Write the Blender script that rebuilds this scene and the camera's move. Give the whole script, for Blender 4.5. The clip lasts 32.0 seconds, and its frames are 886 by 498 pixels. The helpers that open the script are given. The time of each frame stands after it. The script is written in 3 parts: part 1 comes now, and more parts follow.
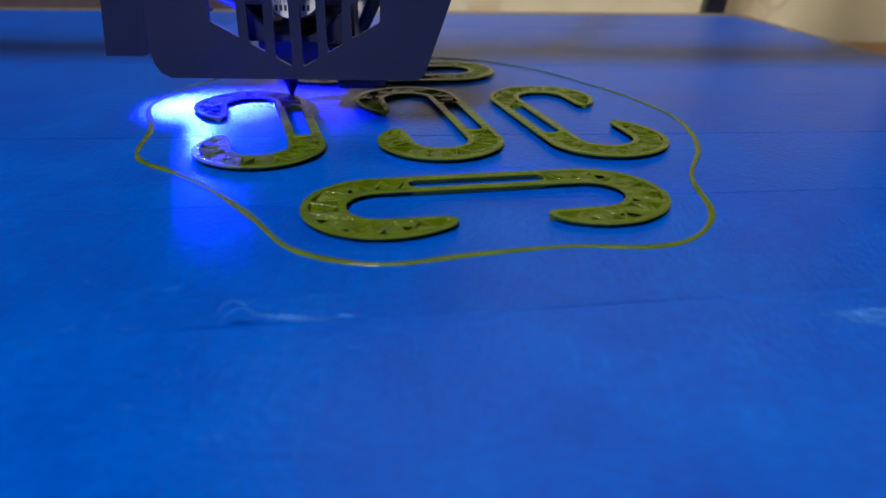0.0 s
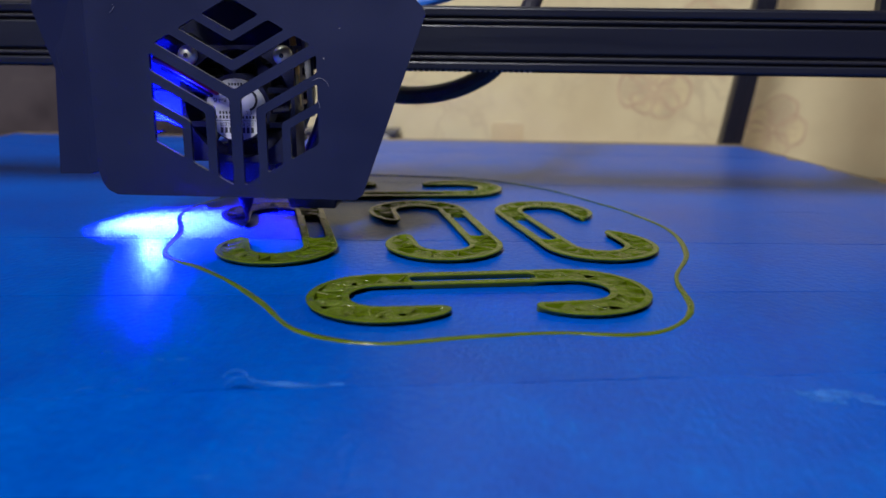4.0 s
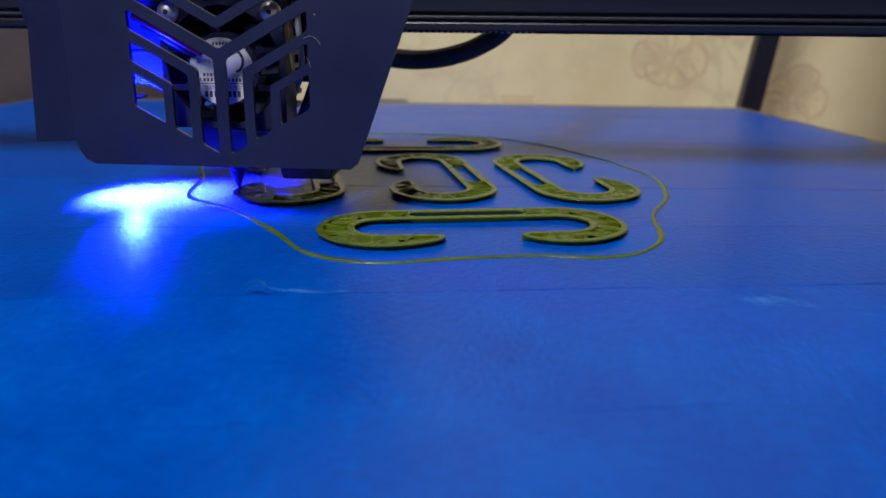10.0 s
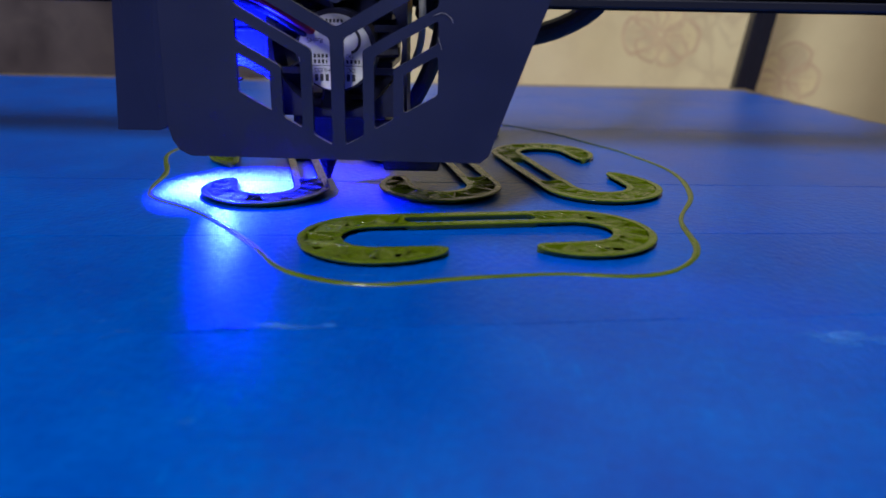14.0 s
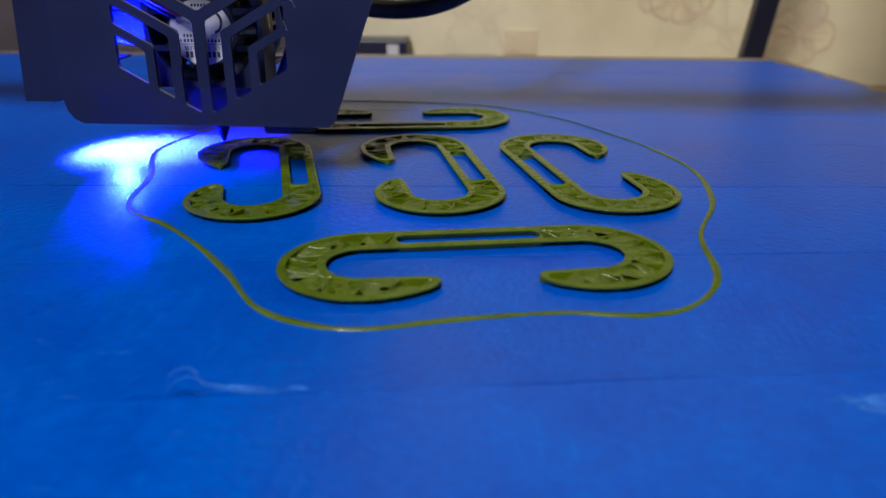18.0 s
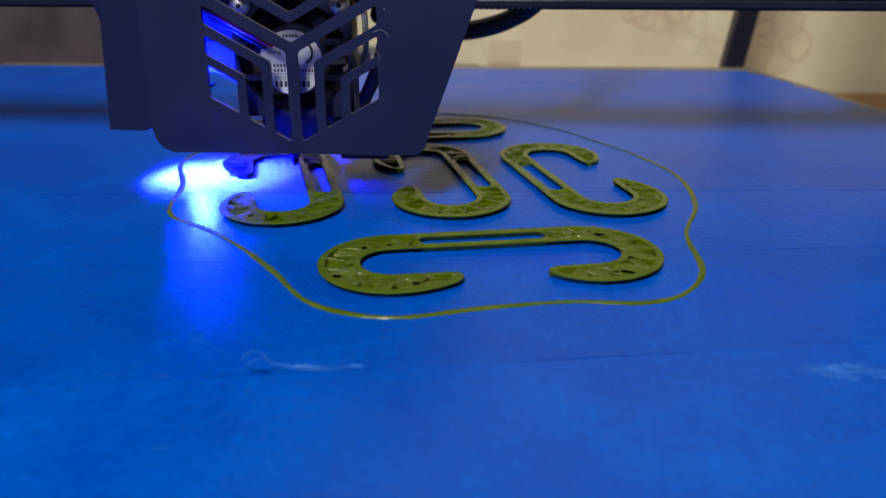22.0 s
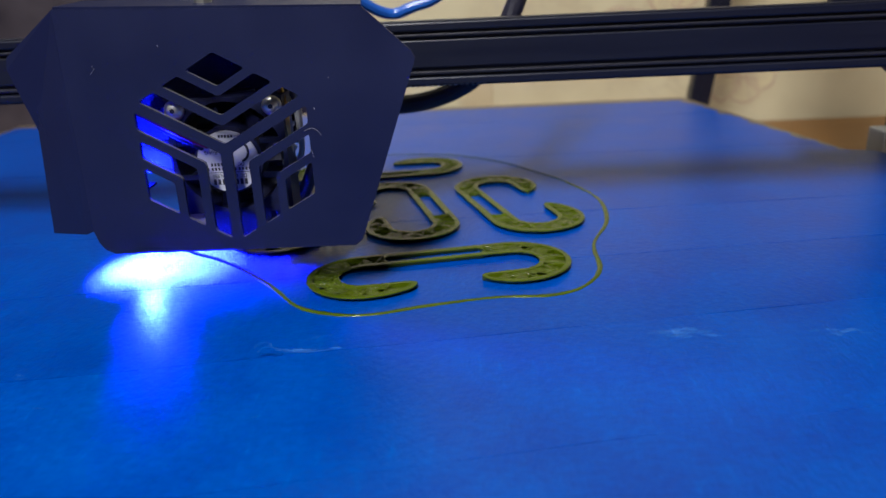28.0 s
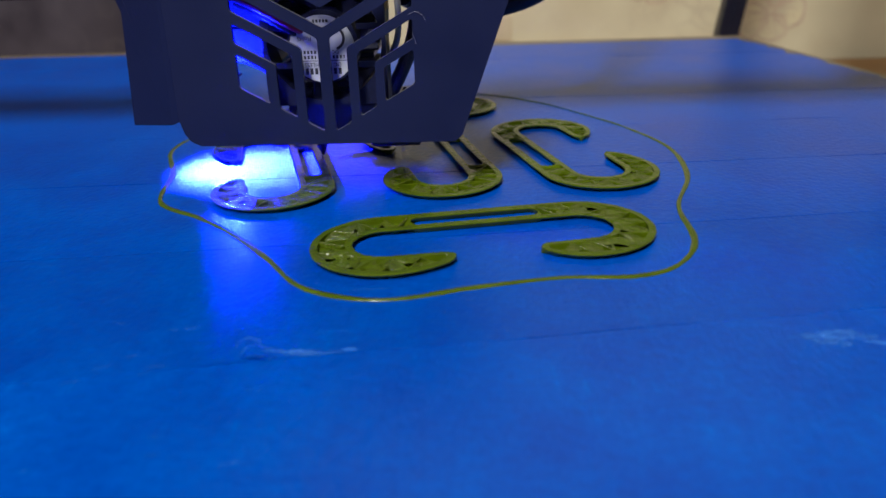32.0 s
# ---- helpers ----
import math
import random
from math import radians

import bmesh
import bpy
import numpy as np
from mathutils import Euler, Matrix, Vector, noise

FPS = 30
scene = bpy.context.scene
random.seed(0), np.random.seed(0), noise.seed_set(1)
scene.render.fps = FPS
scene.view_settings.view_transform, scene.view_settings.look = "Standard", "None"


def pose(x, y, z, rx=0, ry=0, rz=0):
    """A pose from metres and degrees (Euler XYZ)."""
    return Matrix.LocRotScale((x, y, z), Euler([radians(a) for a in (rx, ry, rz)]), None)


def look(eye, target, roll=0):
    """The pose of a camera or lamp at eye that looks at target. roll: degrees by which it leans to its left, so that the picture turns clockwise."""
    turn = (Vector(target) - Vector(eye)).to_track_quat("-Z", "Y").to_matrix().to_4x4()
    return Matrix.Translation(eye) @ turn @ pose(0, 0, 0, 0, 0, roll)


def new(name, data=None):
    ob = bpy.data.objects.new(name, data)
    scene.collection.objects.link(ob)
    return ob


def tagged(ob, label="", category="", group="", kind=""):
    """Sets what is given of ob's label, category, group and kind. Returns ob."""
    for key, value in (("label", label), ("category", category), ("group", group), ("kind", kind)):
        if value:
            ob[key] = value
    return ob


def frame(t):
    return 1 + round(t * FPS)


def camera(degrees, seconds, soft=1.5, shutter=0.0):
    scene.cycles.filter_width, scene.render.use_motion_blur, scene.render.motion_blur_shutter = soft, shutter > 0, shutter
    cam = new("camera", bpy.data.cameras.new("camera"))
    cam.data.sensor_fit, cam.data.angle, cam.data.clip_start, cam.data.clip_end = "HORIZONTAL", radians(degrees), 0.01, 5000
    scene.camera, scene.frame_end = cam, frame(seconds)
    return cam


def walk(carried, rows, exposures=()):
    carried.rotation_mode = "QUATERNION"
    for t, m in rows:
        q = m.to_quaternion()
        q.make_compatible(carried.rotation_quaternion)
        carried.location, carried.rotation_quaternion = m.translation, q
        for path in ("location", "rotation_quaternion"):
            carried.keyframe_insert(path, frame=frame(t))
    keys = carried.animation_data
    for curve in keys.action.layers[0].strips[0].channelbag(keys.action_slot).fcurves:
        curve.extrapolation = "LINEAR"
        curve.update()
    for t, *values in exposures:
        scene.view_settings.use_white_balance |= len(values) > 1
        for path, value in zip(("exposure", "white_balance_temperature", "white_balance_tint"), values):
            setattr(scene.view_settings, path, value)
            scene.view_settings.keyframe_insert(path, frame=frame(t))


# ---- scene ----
cam = camera(61.37, 32.0, soft=1.5)
# seconds, place in metres, pitch, roll, yaw
VIEW = [
    (0, -0.00913, -0.19275, 0.05605, -25.02, -0.47, 0.08),
    (0.5, -0.01127, -0.19467, 0.05717, -24.46, -0.54, 0.27),
    (1, -0.00731, -0.19298, 0.05629, -23.63, -0.37, 0.38),
    (1.5, -0.01221, -0.19448, 0.05575, -22.72, -0.00, 0.88),
    (2, -0.00876, -0.19199, 0.05587, -19.89, 0.65, 1.25),
    (2.5, -0.00853, -0.19256, 0.05492, -17.30, 0.56, 1.96),
    (3, -0.00240, -0.19377, 0.05516, -15.71, 0.28, 2.25),
    (3.5, -0.00367, -0.19188, 0.05270, -15.05, -0.51, 2.54),
    (5.5, 0.00643, -0.19059, 0.05315, -15.71, -0.93, 2.42),
    (6, -0.00810, -0.19131, 0.05489, -16.71, -1.32, 2.94),
    (6.5, -0.02037, -0.19060, 0.05534, -17.45, -1.40, 3.39),
    (7, -0.02442, -0.18641, 0.05764, -17.73, -1.49, 3.33),
    (7.5, -0.02165, -0.18700, 0.06112, -17.62, -1.30, 3.35),
    (8, -0.01613, -0.18656, 0.06251, -17.24, -1.32, 2.93),
    (8.5, -0.01114, -0.18204, 0.05905, -16.77, -1.34, 2.53),
    (9, -0.00397, -0.18000, 0.05304, -15.96, -1.11, 2.59),
    (9.5, -0.00175, -0.18075, 0.05106, -16.72, -0.37, 3.26),
    (10, 0.00323, -0.17719, 0.04859, -16.98, -0.50, 3.50),
    (10.5, 0.00178, -0.17755, 0.05006, -16.95, -0.29, 3.42),
    (11, -0.00018, -0.17627, 0.05023, -17.56, -0.56, 3.33),
    (11.5, 0.00039, -0.17176, 0.05232, -18.58, -1.03, 2.89),
    (12, -0.00679, -0.15793, 0.05425, -19.51, -1.57, 2.52),
    (12.5, -0.01050, -0.15169, 0.04813, -20.47, -2.10, 2.13),
    (13, -0.00938, -0.15855, 0.05150, -20.25, -1.67, 1.83),
    (13.5, -0.00209, -0.15885, 0.04981, -19.67, -1.52, 1.69),
    (14, -0.00269, -0.16000, 0.04860, -18.83, -0.96, 2.08),
    (14.5, -0.00083, -0.16220, 0.05019, -18.23, -0.62, 2.35),
    (16.5, 0.00575, -0.18072, 0.05533, -21.02, 0.79, 4.26),
    (17, 0.00325, -0.18423, 0.05702, -21.68, 0.44, 4.26),
    (17.5, -0.00051, -0.18319, 0.05707, -22.31, 0.05, 4.04),
    (18, 0.00193, -0.18414, 0.05660, -22.11, -0.09, 3.56),
    (18.5, 0.00369, -0.18433, 0.05735, -21.87, -0.35, 2.66),
    (19, 0.00337, -0.17814, 0.05550, -21.55, -0.54, 1.88),
    (19.5, 0.00860, -0.18075, 0.05694, -21.05, -0.34, 1.27),
    (20, 0.00662, -0.17617, 0.05695, -21.07, -0.32, 0.90),
    (20.5, -0.00303, -0.18126, 0.05978, -21.51, -0.41, 1.25),
    (21, -0.00422, -0.18259, 0.06134, -21.84, -0.29, 1.63),
    (21.5, -0.00777, -0.18498, 0.06123, -21.94, -0.26, 1.93),
    (22, -0.00586, -0.18687, 0.06313, -21.87, -0.16, 1.82),
    (22.5, 0.00585, -0.18534, 0.06341, -21.09, -0.16, 0.44),
    (23, 0.00186, -0.18569, 0.06718, -20.53, -0.26, -0.09),
    (23.5, 0.00478, -0.18261, 0.06419, -19.97, -0.20, -0.92),
    (24, 0.00850, -0.18041, 0.06574, -19.54, -0.01, -0.91),
    (24.5, 0.00270, -0.17691, 0.06356, -19.73, -0.08, -0.11),
    (26.5, -0.00207, -0.18388, 0.06406, -18.89, 0.63, 1.59),
    (27, 0.00253, -0.18238, 0.05661, -18.98, 1.22, 1.15),
    (27.5, 0.00345, -0.18635, 0.06637, -19.41, 1.66, 0.46),
    (28, 0.00505, -0.18403, 0.07761, -19.68, 2.47, 0.22),
    (28.5, 0.00493, -0.18040, 0.07299, -20.38, 2.75, 0.08),
    (29, -0.00167, -0.18257, 0.07571, -20.77, 2.72, 0.22),
    (29.5, -0.00156, -0.18077, 0.07024, -21.15, 2.27, 0.26),
    (30, -0.00631, -0.18099, 0.06954, -21.39, 1.74, 0.31),
    (30.5, -0.01031, -0.17949, 0.06818, -22.01, 1.56, 0.04),
    (31, -0.00338, -0.18334, 0.06511, -22.67, 1.56, 0.02),
    (31.5, 0.00081, -0.17962, 0.05804, -23.31, 1.76, 0.48),
    (32, -0.00451, -0.18061, 0.06322, -23.47, 1.66, 0.94),
]
# balance set so that strong blue light turns white; the lamp is tinted to match
EXPOSURES = [(t, stops, 6900, -30) for t, stops in (
    (0, -0.06), (3, -0.03), (5.5, -0.05), (7.5, -0.08), (9.5, -0.1), (12, -0.2), (13.5, -0.15), (16.5, -0.05), (22, -0.05), (24.5, -0.03), (29, -0.05), (31, -0.08), (32, -0.06))]
walk(cam, [(t, pose(x, y, z, 90 + pitch, roll, yaw)) for t, x, y, z, pitch, roll, yaw in VIEW], EXPOSURES)
# seconds, the head's x along the beam, the bed's y on its rails, in millimetres
PRINT = [
    (0, -47.10, -52.37),
    (0.5, -55.31, -55.51),
    (1, -63.02, -54.13),
    (1.5, -70.79, -49.20),
    (2, -73.00, -40.16),
    (2.5, -71.53, -30.46),
    (3, -66.35, -25.62),
    (3.5, -63.74, -28.88),
    (4, -64.19, -36.99),
    (4.5, -58.67, -43.54),
    (5, -51.33, -42.38),
    (5.5, -48.17, -36.44),
    (6, -46.92, -26.72),
    (6.5, -45.34, -18.86),
    (7, -43.09, -10.28),
    (7.5, -40.74, -2.88),
    (8, -40.68, 5.79),
    (8.5, -47.48, 9.72),
    (9, -53.97, 5.35),
    (9.5, -56.45, -3.69),
    (10, -61.27, -2.91),
    (10.5, -61.90, 4.11),
    (11, -58.88, 10.74),
    (11.5, -50.45, 15.08),
    (12, -41.21, 17.11),
    (12.5, -33.14, 14.57),
    (13, -29.27, 6.57),
    (13.5, -29.15, -2.05),
    (14, -31.49, -11.48),
    (14.5, -33.35, -19.36),
    (15, -35.93, -28.33),
    (15.5, -38.50, -37.31),
    (16, -42.57, -46.28),
    (16.5, -46.65, -55.26),
    (17, -54.94, -58.30),
    (17.5, -63.00, -56.70),
    (18, -70.10, -53.24),
    (18.5, -73.91, -45.91),
    (19, -72.77, -35.25),
    (19.5, -68.25, -29.28),
    (20, -63.83, -32.68),
    (20.5, -65.79, -39.35),
    (21, -61.17, -46.10),
    (21.5, -52.98, -44.71),
    (22, -49.98, -37.39),
    (22.5, -47.15, -29.82),
    (23, -45.36, -21.87),
    (23.5, -43.30, -13.58),
    (24, -40.85, -4.98),
    (24.5, -39.79, 4.13),
    (25, -45.75, 8.34),
    (25.5, -52.84, 4.97),
    (26, -56.67, -3.80),
    (26.5, -61.55, -5.65),
    (27, -61.01, 4.83),
    (27.5, -59.62, 9.22),
    (28, -52.62, 12.92),
    (28.5, -42.86, 15.65),
    (29, -34.99, 13.71),
    (29.5, -29.67, 7.52),
    (30, -29.07, 0.65),
    (30.5, -31.21, -8.74),
    (31, -32.77, -17.22),
    (31.5, -35.62, -25.78),
    (32, -37.46, -31.40),
]

cam.data.dof.use_dof = True
cam.data.dof.focus_distance, cam.data.dof.aperture_fstop = 0.185, 17.0
MM = 0.001


# ---- light ----
# the camera's balance for this light as a matrix, and the cool light that it turns white
BALANCE = Matrix(((0.9547, -0.1118, 0.0019), (0.0057, 1.0582, 0.0049), (-0.0029, -0.0166, 0.8447)))
COOL = BALANCE.inverted() @ Vector((1, 1, 1))


def glow(color):
    """The light that the balanced camera sees as this colour."""
    return tuple(max(0.0, a) for a in BALANCE.inverted() @ Vector(color))


def surface(color):
    """The reflectance that shows this colour under the cool lamp."""
    return tuple(max(0.0004, a / w) for a, w in zip(BALANCE.inverted() @ Vector(color[:3]), COOL))


world = bpy.data.worlds.new("room_air")
scene.world = world
world.use_nodes = True
world.node_tree.nodes["Background"].inputs[0].default_value = (*glow((0.85, 0.9, 1.0)), 1)
world.node_tree.nodes["Background"].inputs[1].default_value = 0.035
lamp = bpy.data.lights.new("ceiling_lamp_light", "AREA")
lamp.shape, lamp.size, lamp.size_y = "RECTANGLE", 0.3, 1.0
lamp.energy, lamp.color = 61.0 * COOL.z, Vector(glow((0.95, 0.95, 0.9))) / COOL.z
lamp_ob = new("ceiling_lamp_light", lamp)
lamp_ob.matrix_world = look((-0.36, -1.22, 1.62), (-0.02, 0.05, 0))


# ---- materials ----
def material(name, color, rough=0.5, metal=0.0, spec=0.5):
    m = bpy.data.materials.new(name)
    m.use_nodes = True
    b = m.node_tree.nodes["Principled BSDF"]
    b.inputs["Base Color"].default_value = (*surface(color), 1)
    b.inputs["Roughness"].default_value = rough
    b.inputs["Metallic"].default_value = metal
    b.inputs["Specular IOR Level"].default_value = spec
    return m


def nodes_of(m):
    return m.node_tree.nodes, m.node_tree.links, m.node_tree.nodes["Principled BSDF"]


def noise_node(m, scale, detail=4.0, rough=0.5, stretch=(1, 1, 1)):
    n, l, b = nodes_of(m)
    co = n.new("ShaderNodeTexCoord")
    mp = n.new("ShaderNodeMapping")
    mp.inputs["Scale"].default_value = stretch
    tex = n.new("ShaderNodeTexNoise")
    tex.inputs["Scale"].default_value, tex.inputs["Detail"].default_value = scale, detail
    tex.inputs["Roughness"].default_value = rough
    l.new(co.outputs["Object"], mp.inputs["Vector"])
    l.new(mp.outputs[0], tex.inputs["Vector"])
    return tex.outputs["Fac"]


def ramp(m, fac, stops):
    n, l, b = nodes_of(m)
    r = n.new("ShaderNodeValToRGB")
    e = r.color_ramp.elements
    while len(e) < len(stops):
        e.new(0.5)
    for el, (p, c) in zip(e, stops):
        el.position, el.color = p, (*surface(c), 1)
    l.new(fac, r.inputs[0])
    return r.outputs[0]


def mix(m, fac, a, b_, kind="MIX"):
    n, l, b = nodes_of(m)
    x = n.new("ShaderNodeMix")
    x.data_type, x.blend_type = "RGBA", kind
    for sock, v in ((x.inputs[0], fac), (x.inputs[6], a), (x.inputs[7], b_)):
        if isinstance(v, (int, float)):
            sock.default_value = v
        elif isinstance(v, tuple):
            sock.default_value = (*surface(v), 1)
        else:
            l.new(v, sock)
    return x.outputs[2]


def bump(m, fac, strength, distance):
    n, l, b = nodes_of(m)
    x = n.new("ShaderNodeBump")
    x.inputs["Strength"].default_value, x.inputs["Distance"].default_value = strength, distance
    l.new(fac, x.inputs["Height"])
    l.new(x.outputs[0], b.inputs["Normal"])


def paint(m, color=None, rough=None):
    n, l, b = nodes_of(m)
    if color is not None:
        l.new(color, b.inputs["Base Color"])
    if rough is not None:
        l.new(rough, b.inputs["Roughness"])


def tape_material(name, base, dark, light, rough):
    m = material(name, base, rough, 0.0, 0.26)
    n, l, b = nodes_of(m)
    blot = noise_node(m, 38.0, 5.0, 0.6)
    grain = noise_node(m, 620.0, 3.0, 0.7, (0.55, 1.0, 1.0))
    c = ramp(m, blot, [(0.3, dark), (0.52, base), (0.78, light)])
    c2 = ramp(m, grain, [(0.25, (0.55, 0.66, 0.78)), (0.55, (1.0, 1.0, 1.0)), (0.8, (1.6, 1.32, 1.15))])
    rub = noise_node(m, 420.0, 5.0, 0.75, (1.0, 0.16, 1.0))
    c2 = mix(m, 1.0, c2, ramp(m, rub, [(0.36, (0.9, 0.92, 0.95)), (0.6, (1.0, 1.0, 1.0)), (0.72, (2.6, 1.6, 1.2))]), "MULTIPLY")
    info = n.new("ShaderNodeObjectInfo")
    tone = ramp(m, info.outputs["Random"], [(0.0, (0.92, 0.94, 0.95)), (1.0, (1.06, 1.05, 1.04))])
    paint(m, mix(m, 1.0, mix(m, 0.82, c, c2, "MULTIPLY"), tone, "MULTIPLY"),
          ramp(m, blot, [(0.2, (rough - 0.05,) * 3), (0.8, (rough + 0.07,) * 3)]))
    crepe = noise_node(m, 800.0, 3.0, 0.55, (1.0, 0.6, 1.0))
    bump(m, crepe, 0.38, 0.0006)
    return m


TAPE = tape_material("blue_masking_tape", (-0.008, 0.069, 0.475), (-0.007, 0.052, 0.41), (-0.006, 0.088, 0.54), 0.33)
JOINT_TAPE = tape_material("dark_joint_blue", (0.003, 0.042, 0.25), (0.002, 0.03, 0.18), (0.004, 0.055, 0.3), 0.6)
SCUFF = tape_material("scuffed_blue_tape", (0.02, 0.135, 0.56), (0.01, 0.11, 0.52), (0.05, 0.19, 0.64), 0.5)
RUBBED = tape_material("rubbed_blue_tape", (0.014, 0.105, 0.47), (0.006, 0.085, 0.42), (0.035, 0.15, 0.54), 0.5)

OLIVE = material("olive_filament", (0.085, 0.115, 0.005), 0.3, 0.0, 0.3)
fine = noise_node(OLIVE, 150.0, 4.0)
paint(OLIVE, ramp(OLIVE, fine, [(0.3, (0.05, 0.077, 0.002)), (0.6, (0.073, 0.108, 0.003)), (0.85, (0.1, 0.142, 0.005))]),
      ramp(OLIVE, fine, [(0.3, (0.14,) * 3), (0.8, (0.27,) * 3)]))
bump(OLIVE, noise_node(OLIVE, 900.0, 3.0, 0.6, (1, 1, 2.5)), 0.35, 0.0004)
INFILL = material("glossy_olive_infill", (0.09, 0.12, 0.005), 0.16, 0.0, 0.5)
lump = noise_node(INFILL, 420.0, 4.0, 0.6)
paint(INFILL, ramp(INFILL, lump, [(0.3, (0.05, 0.075, 0.002)), (0.6, (0.078, 0.114, 0.003)), (0.85, (0.11, 0.152, 0.005))]),
      ramp(INFILL, lump, [(0.3, (0.12,) * 3), (0.8, (0.26,) * 3)]))
raster = INFILL.node_tree.nodes.new("ShaderNodeTexWave")
raster.bands_direction = "Y"
raster.inputs["Scale"].default_value, raster.inputs["Distortion"].default_value = 640.0, 2.5
place = INFILL.node_tree.nodes.new("ShaderNodeTexCoord")
INFILL.node_tree.links.new(place.outputs["Object"], raster.inputs["Vector"])
bump(INFILL, mix(INFILL, 0.7, raster.outputs["Color"], noise_node(INFILL, 700.0, 3.0, 0.6)), 0.75, 0.0005)

SHROUD = material("dark_sheet_metal", (0.032, 0.035, 0.052), 0.5, 0.1, 0.28)
dust = noise_node(SHROUD, 2600.0, 2.0, 0.8)
cloud = noise_node(SHROUD, 45.0, 4.0)
paint(SHROUD, mix(SHROUD, 1.0, ramp(SHROUD, cloud, [(0.3, (0.0075, 0.0112, 0.048)), (0.75, (0.0098, 0.0144, 0.06))]),
                  ramp(SHROUD, dust, [(0.0, (1, 1, 1)), (0.76, (1, 1, 1)), (0.82, (2.2, 2.2, 2.1))]), "MULTIPLY"),
      ramp(SHROUD, cloud, [(0.3, (0.42,) * 3), (0.8, (0.58,) * 3)]))
bump(SHROUD, noise_node(SHROUD, 1800.0, 2.0), 0.12, 0.0002)
LIT_EDGE = material("lit_window_edge", (0.17, 0.17, 0.19), 0.45, 0.4)

BLACK = material("black_anodised_aluminium", (0.009, 0.011, 0.028), 0.38, 0.2)
paint(BLACK, None, ramp(BLACK, noise_node(BLACK, 300.0, 3.0, 0.5, (0.05, 1, 1)), [(0.3, (0.3,) * 3), (0.8, (0.48,) * 3)]))
EDGE_GREY = material("grey_profile_lip", (0.016, 0.016, 0.03), 0.5, 0.2)
BLACKP = material("black_plastic", (0.008, 0.008, 0.01), 0.42)
paint(BLACKP, ramp(BLACKP, noise_node(BLACKP, 500.0), [(0.3, (0.003, 0.004, 0.024)), (0.8, (0.006, 0.008, 0.042))]))
BLUE_BLACK = material("dark_blower_plastic", (0.05, 0.05, 0.07), 0.45)
DARK_BRASS = material("dark_brass", (0.02, 0.014, 0.004), 0.5, 0.0, 0.15)
paint(DARK_BRASS, ramp(DARK_BRASS, noise_node(DARK_BRASS, 900.0), [(0.3, (0.012, 0.009, 0.003)), (0.8, (0.03, 0.02, 0.006))]))
GREYP = material("grey_plastic", (0.3, 0.3, 0.31), 0.5)
STEEL = material("polished_steel", (0.7, 0.69, 0.68), 0.38, 1.0)
BRASS = material("brass", (0.55, 0.36, 0.12), 0.3, 1.0)
WHITE = material("white_paper_label", (0.72, 0.72, 0.74), 0.55)
paint(WHITE, ramp(WHITE, noise_node(WHITE, 400.0), [(0.3, (0.42, 0.43, 0.48)), (0.7, (0.52, 0.53, 0.57))]))
INK = material("black_ink", (0.02, 0.02, 0.03), 0.6)
RED = material("red_wire", (0.35, 0.01, 0.012), 0.4)
BLUE_TUBE = material("blue_plastic_tube", (0.015, 0.11, 0.55), 0.3)

SLEEVE = material("braided_sleeve", (0.012, 0.012, 0.03), 0.5)
weave = SLEEVE.node_tree.nodes.new("ShaderNodeTexChecker")
weave.inputs["Scale"].default_value = 700.0
paint(SLEEVE, mix(SLEEVE, weave.outputs["Fac"], (0.006, 0.006, 0.02), (0.035, 0.033, 0.06)))

BELT = material("rubber_belt", (0.01, 0.01, 0.012), 0.6)
TOOTH = material("belt_tooth", (0.45, 0.45, 0.47), 0.5)


def marble(name, ground, cloudc, vein, strength, scale):
    m = material(name, ground, 0.3)
    n, l, b = nodes_of(m)
    big = noise_node(m, scale, 5.0, 0.55)
    base = ramp(m, big, [(0.32, cloudc), (0.62, ground)])
    co = n.new("ShaderNodeTexCoord")
    warp = n.new("ShaderNodeTexNoise")
    warp.inputs["Scale"].default_value, warp.inputs["Detail"].default_value = scale * 1.2, 3.0
    add = n.new("ShaderNodeMix")
    add.data_type, add.blend_type = "RGBA", "ADD"
    add.inputs[0].default_value = 0.22
    l.new(co.outputs["Object"], warp.inputs["Vector"])
    l.new(co.outputs["Object"], add.inputs[6])
    l.new(warp.outputs["Color"], add.inputs[7])
    vor = n.new("ShaderNodeTexVoronoi")
    vor.feature = "DISTANCE_TO_EDGE"
    vor.inputs["Scale"].default_value = scale * 1.5
    l.new(add.outputs[2], vor.inputs["Vector"])
    line = ramp(m, vor.outputs["Distance"], [(0.0, (1, 1, 1)), (0.05, (0.45,) * 3), (0.16, (0, 0, 0))])
    patch = ramp(m, noise_node(m, scale * 0.55, 2.0), [(0.42, (0, 0, 0)), (0.62, (1, 1, 1))])
    fac = mix(m, 1.0, line, patch, "MULTIPLY")
    sc = n.new("ShaderNodeMath")
    sc.operation = "MULTIPLY"
    sc.inputs[1].default_value = strength
    l.new(fac, sc.inputs[0])
    paint(m, mix(m, sc.outputs[0], base, vein))
    return m


WALLM = marble("cream_marble_tile", (0.7, 0.63, 0.45), (0.61, 0.53, 0.37), (0.34, 0.24, 0.19), 0.32, 11.0)
DIM_MARBLE = marble("dim_marble_tile", (0.075, 0.065, 0.085), (0.024, 0.02, 0.032), (0.15, 0.135, 0.15), 0.4, 11.0)

WOOD = material("brown_wood", (0.34, 0.15, 0.045), 0.4)
gr = noise_node(WOOD, 60.0, 5.0, 0.6, (0.08, 1, 1))
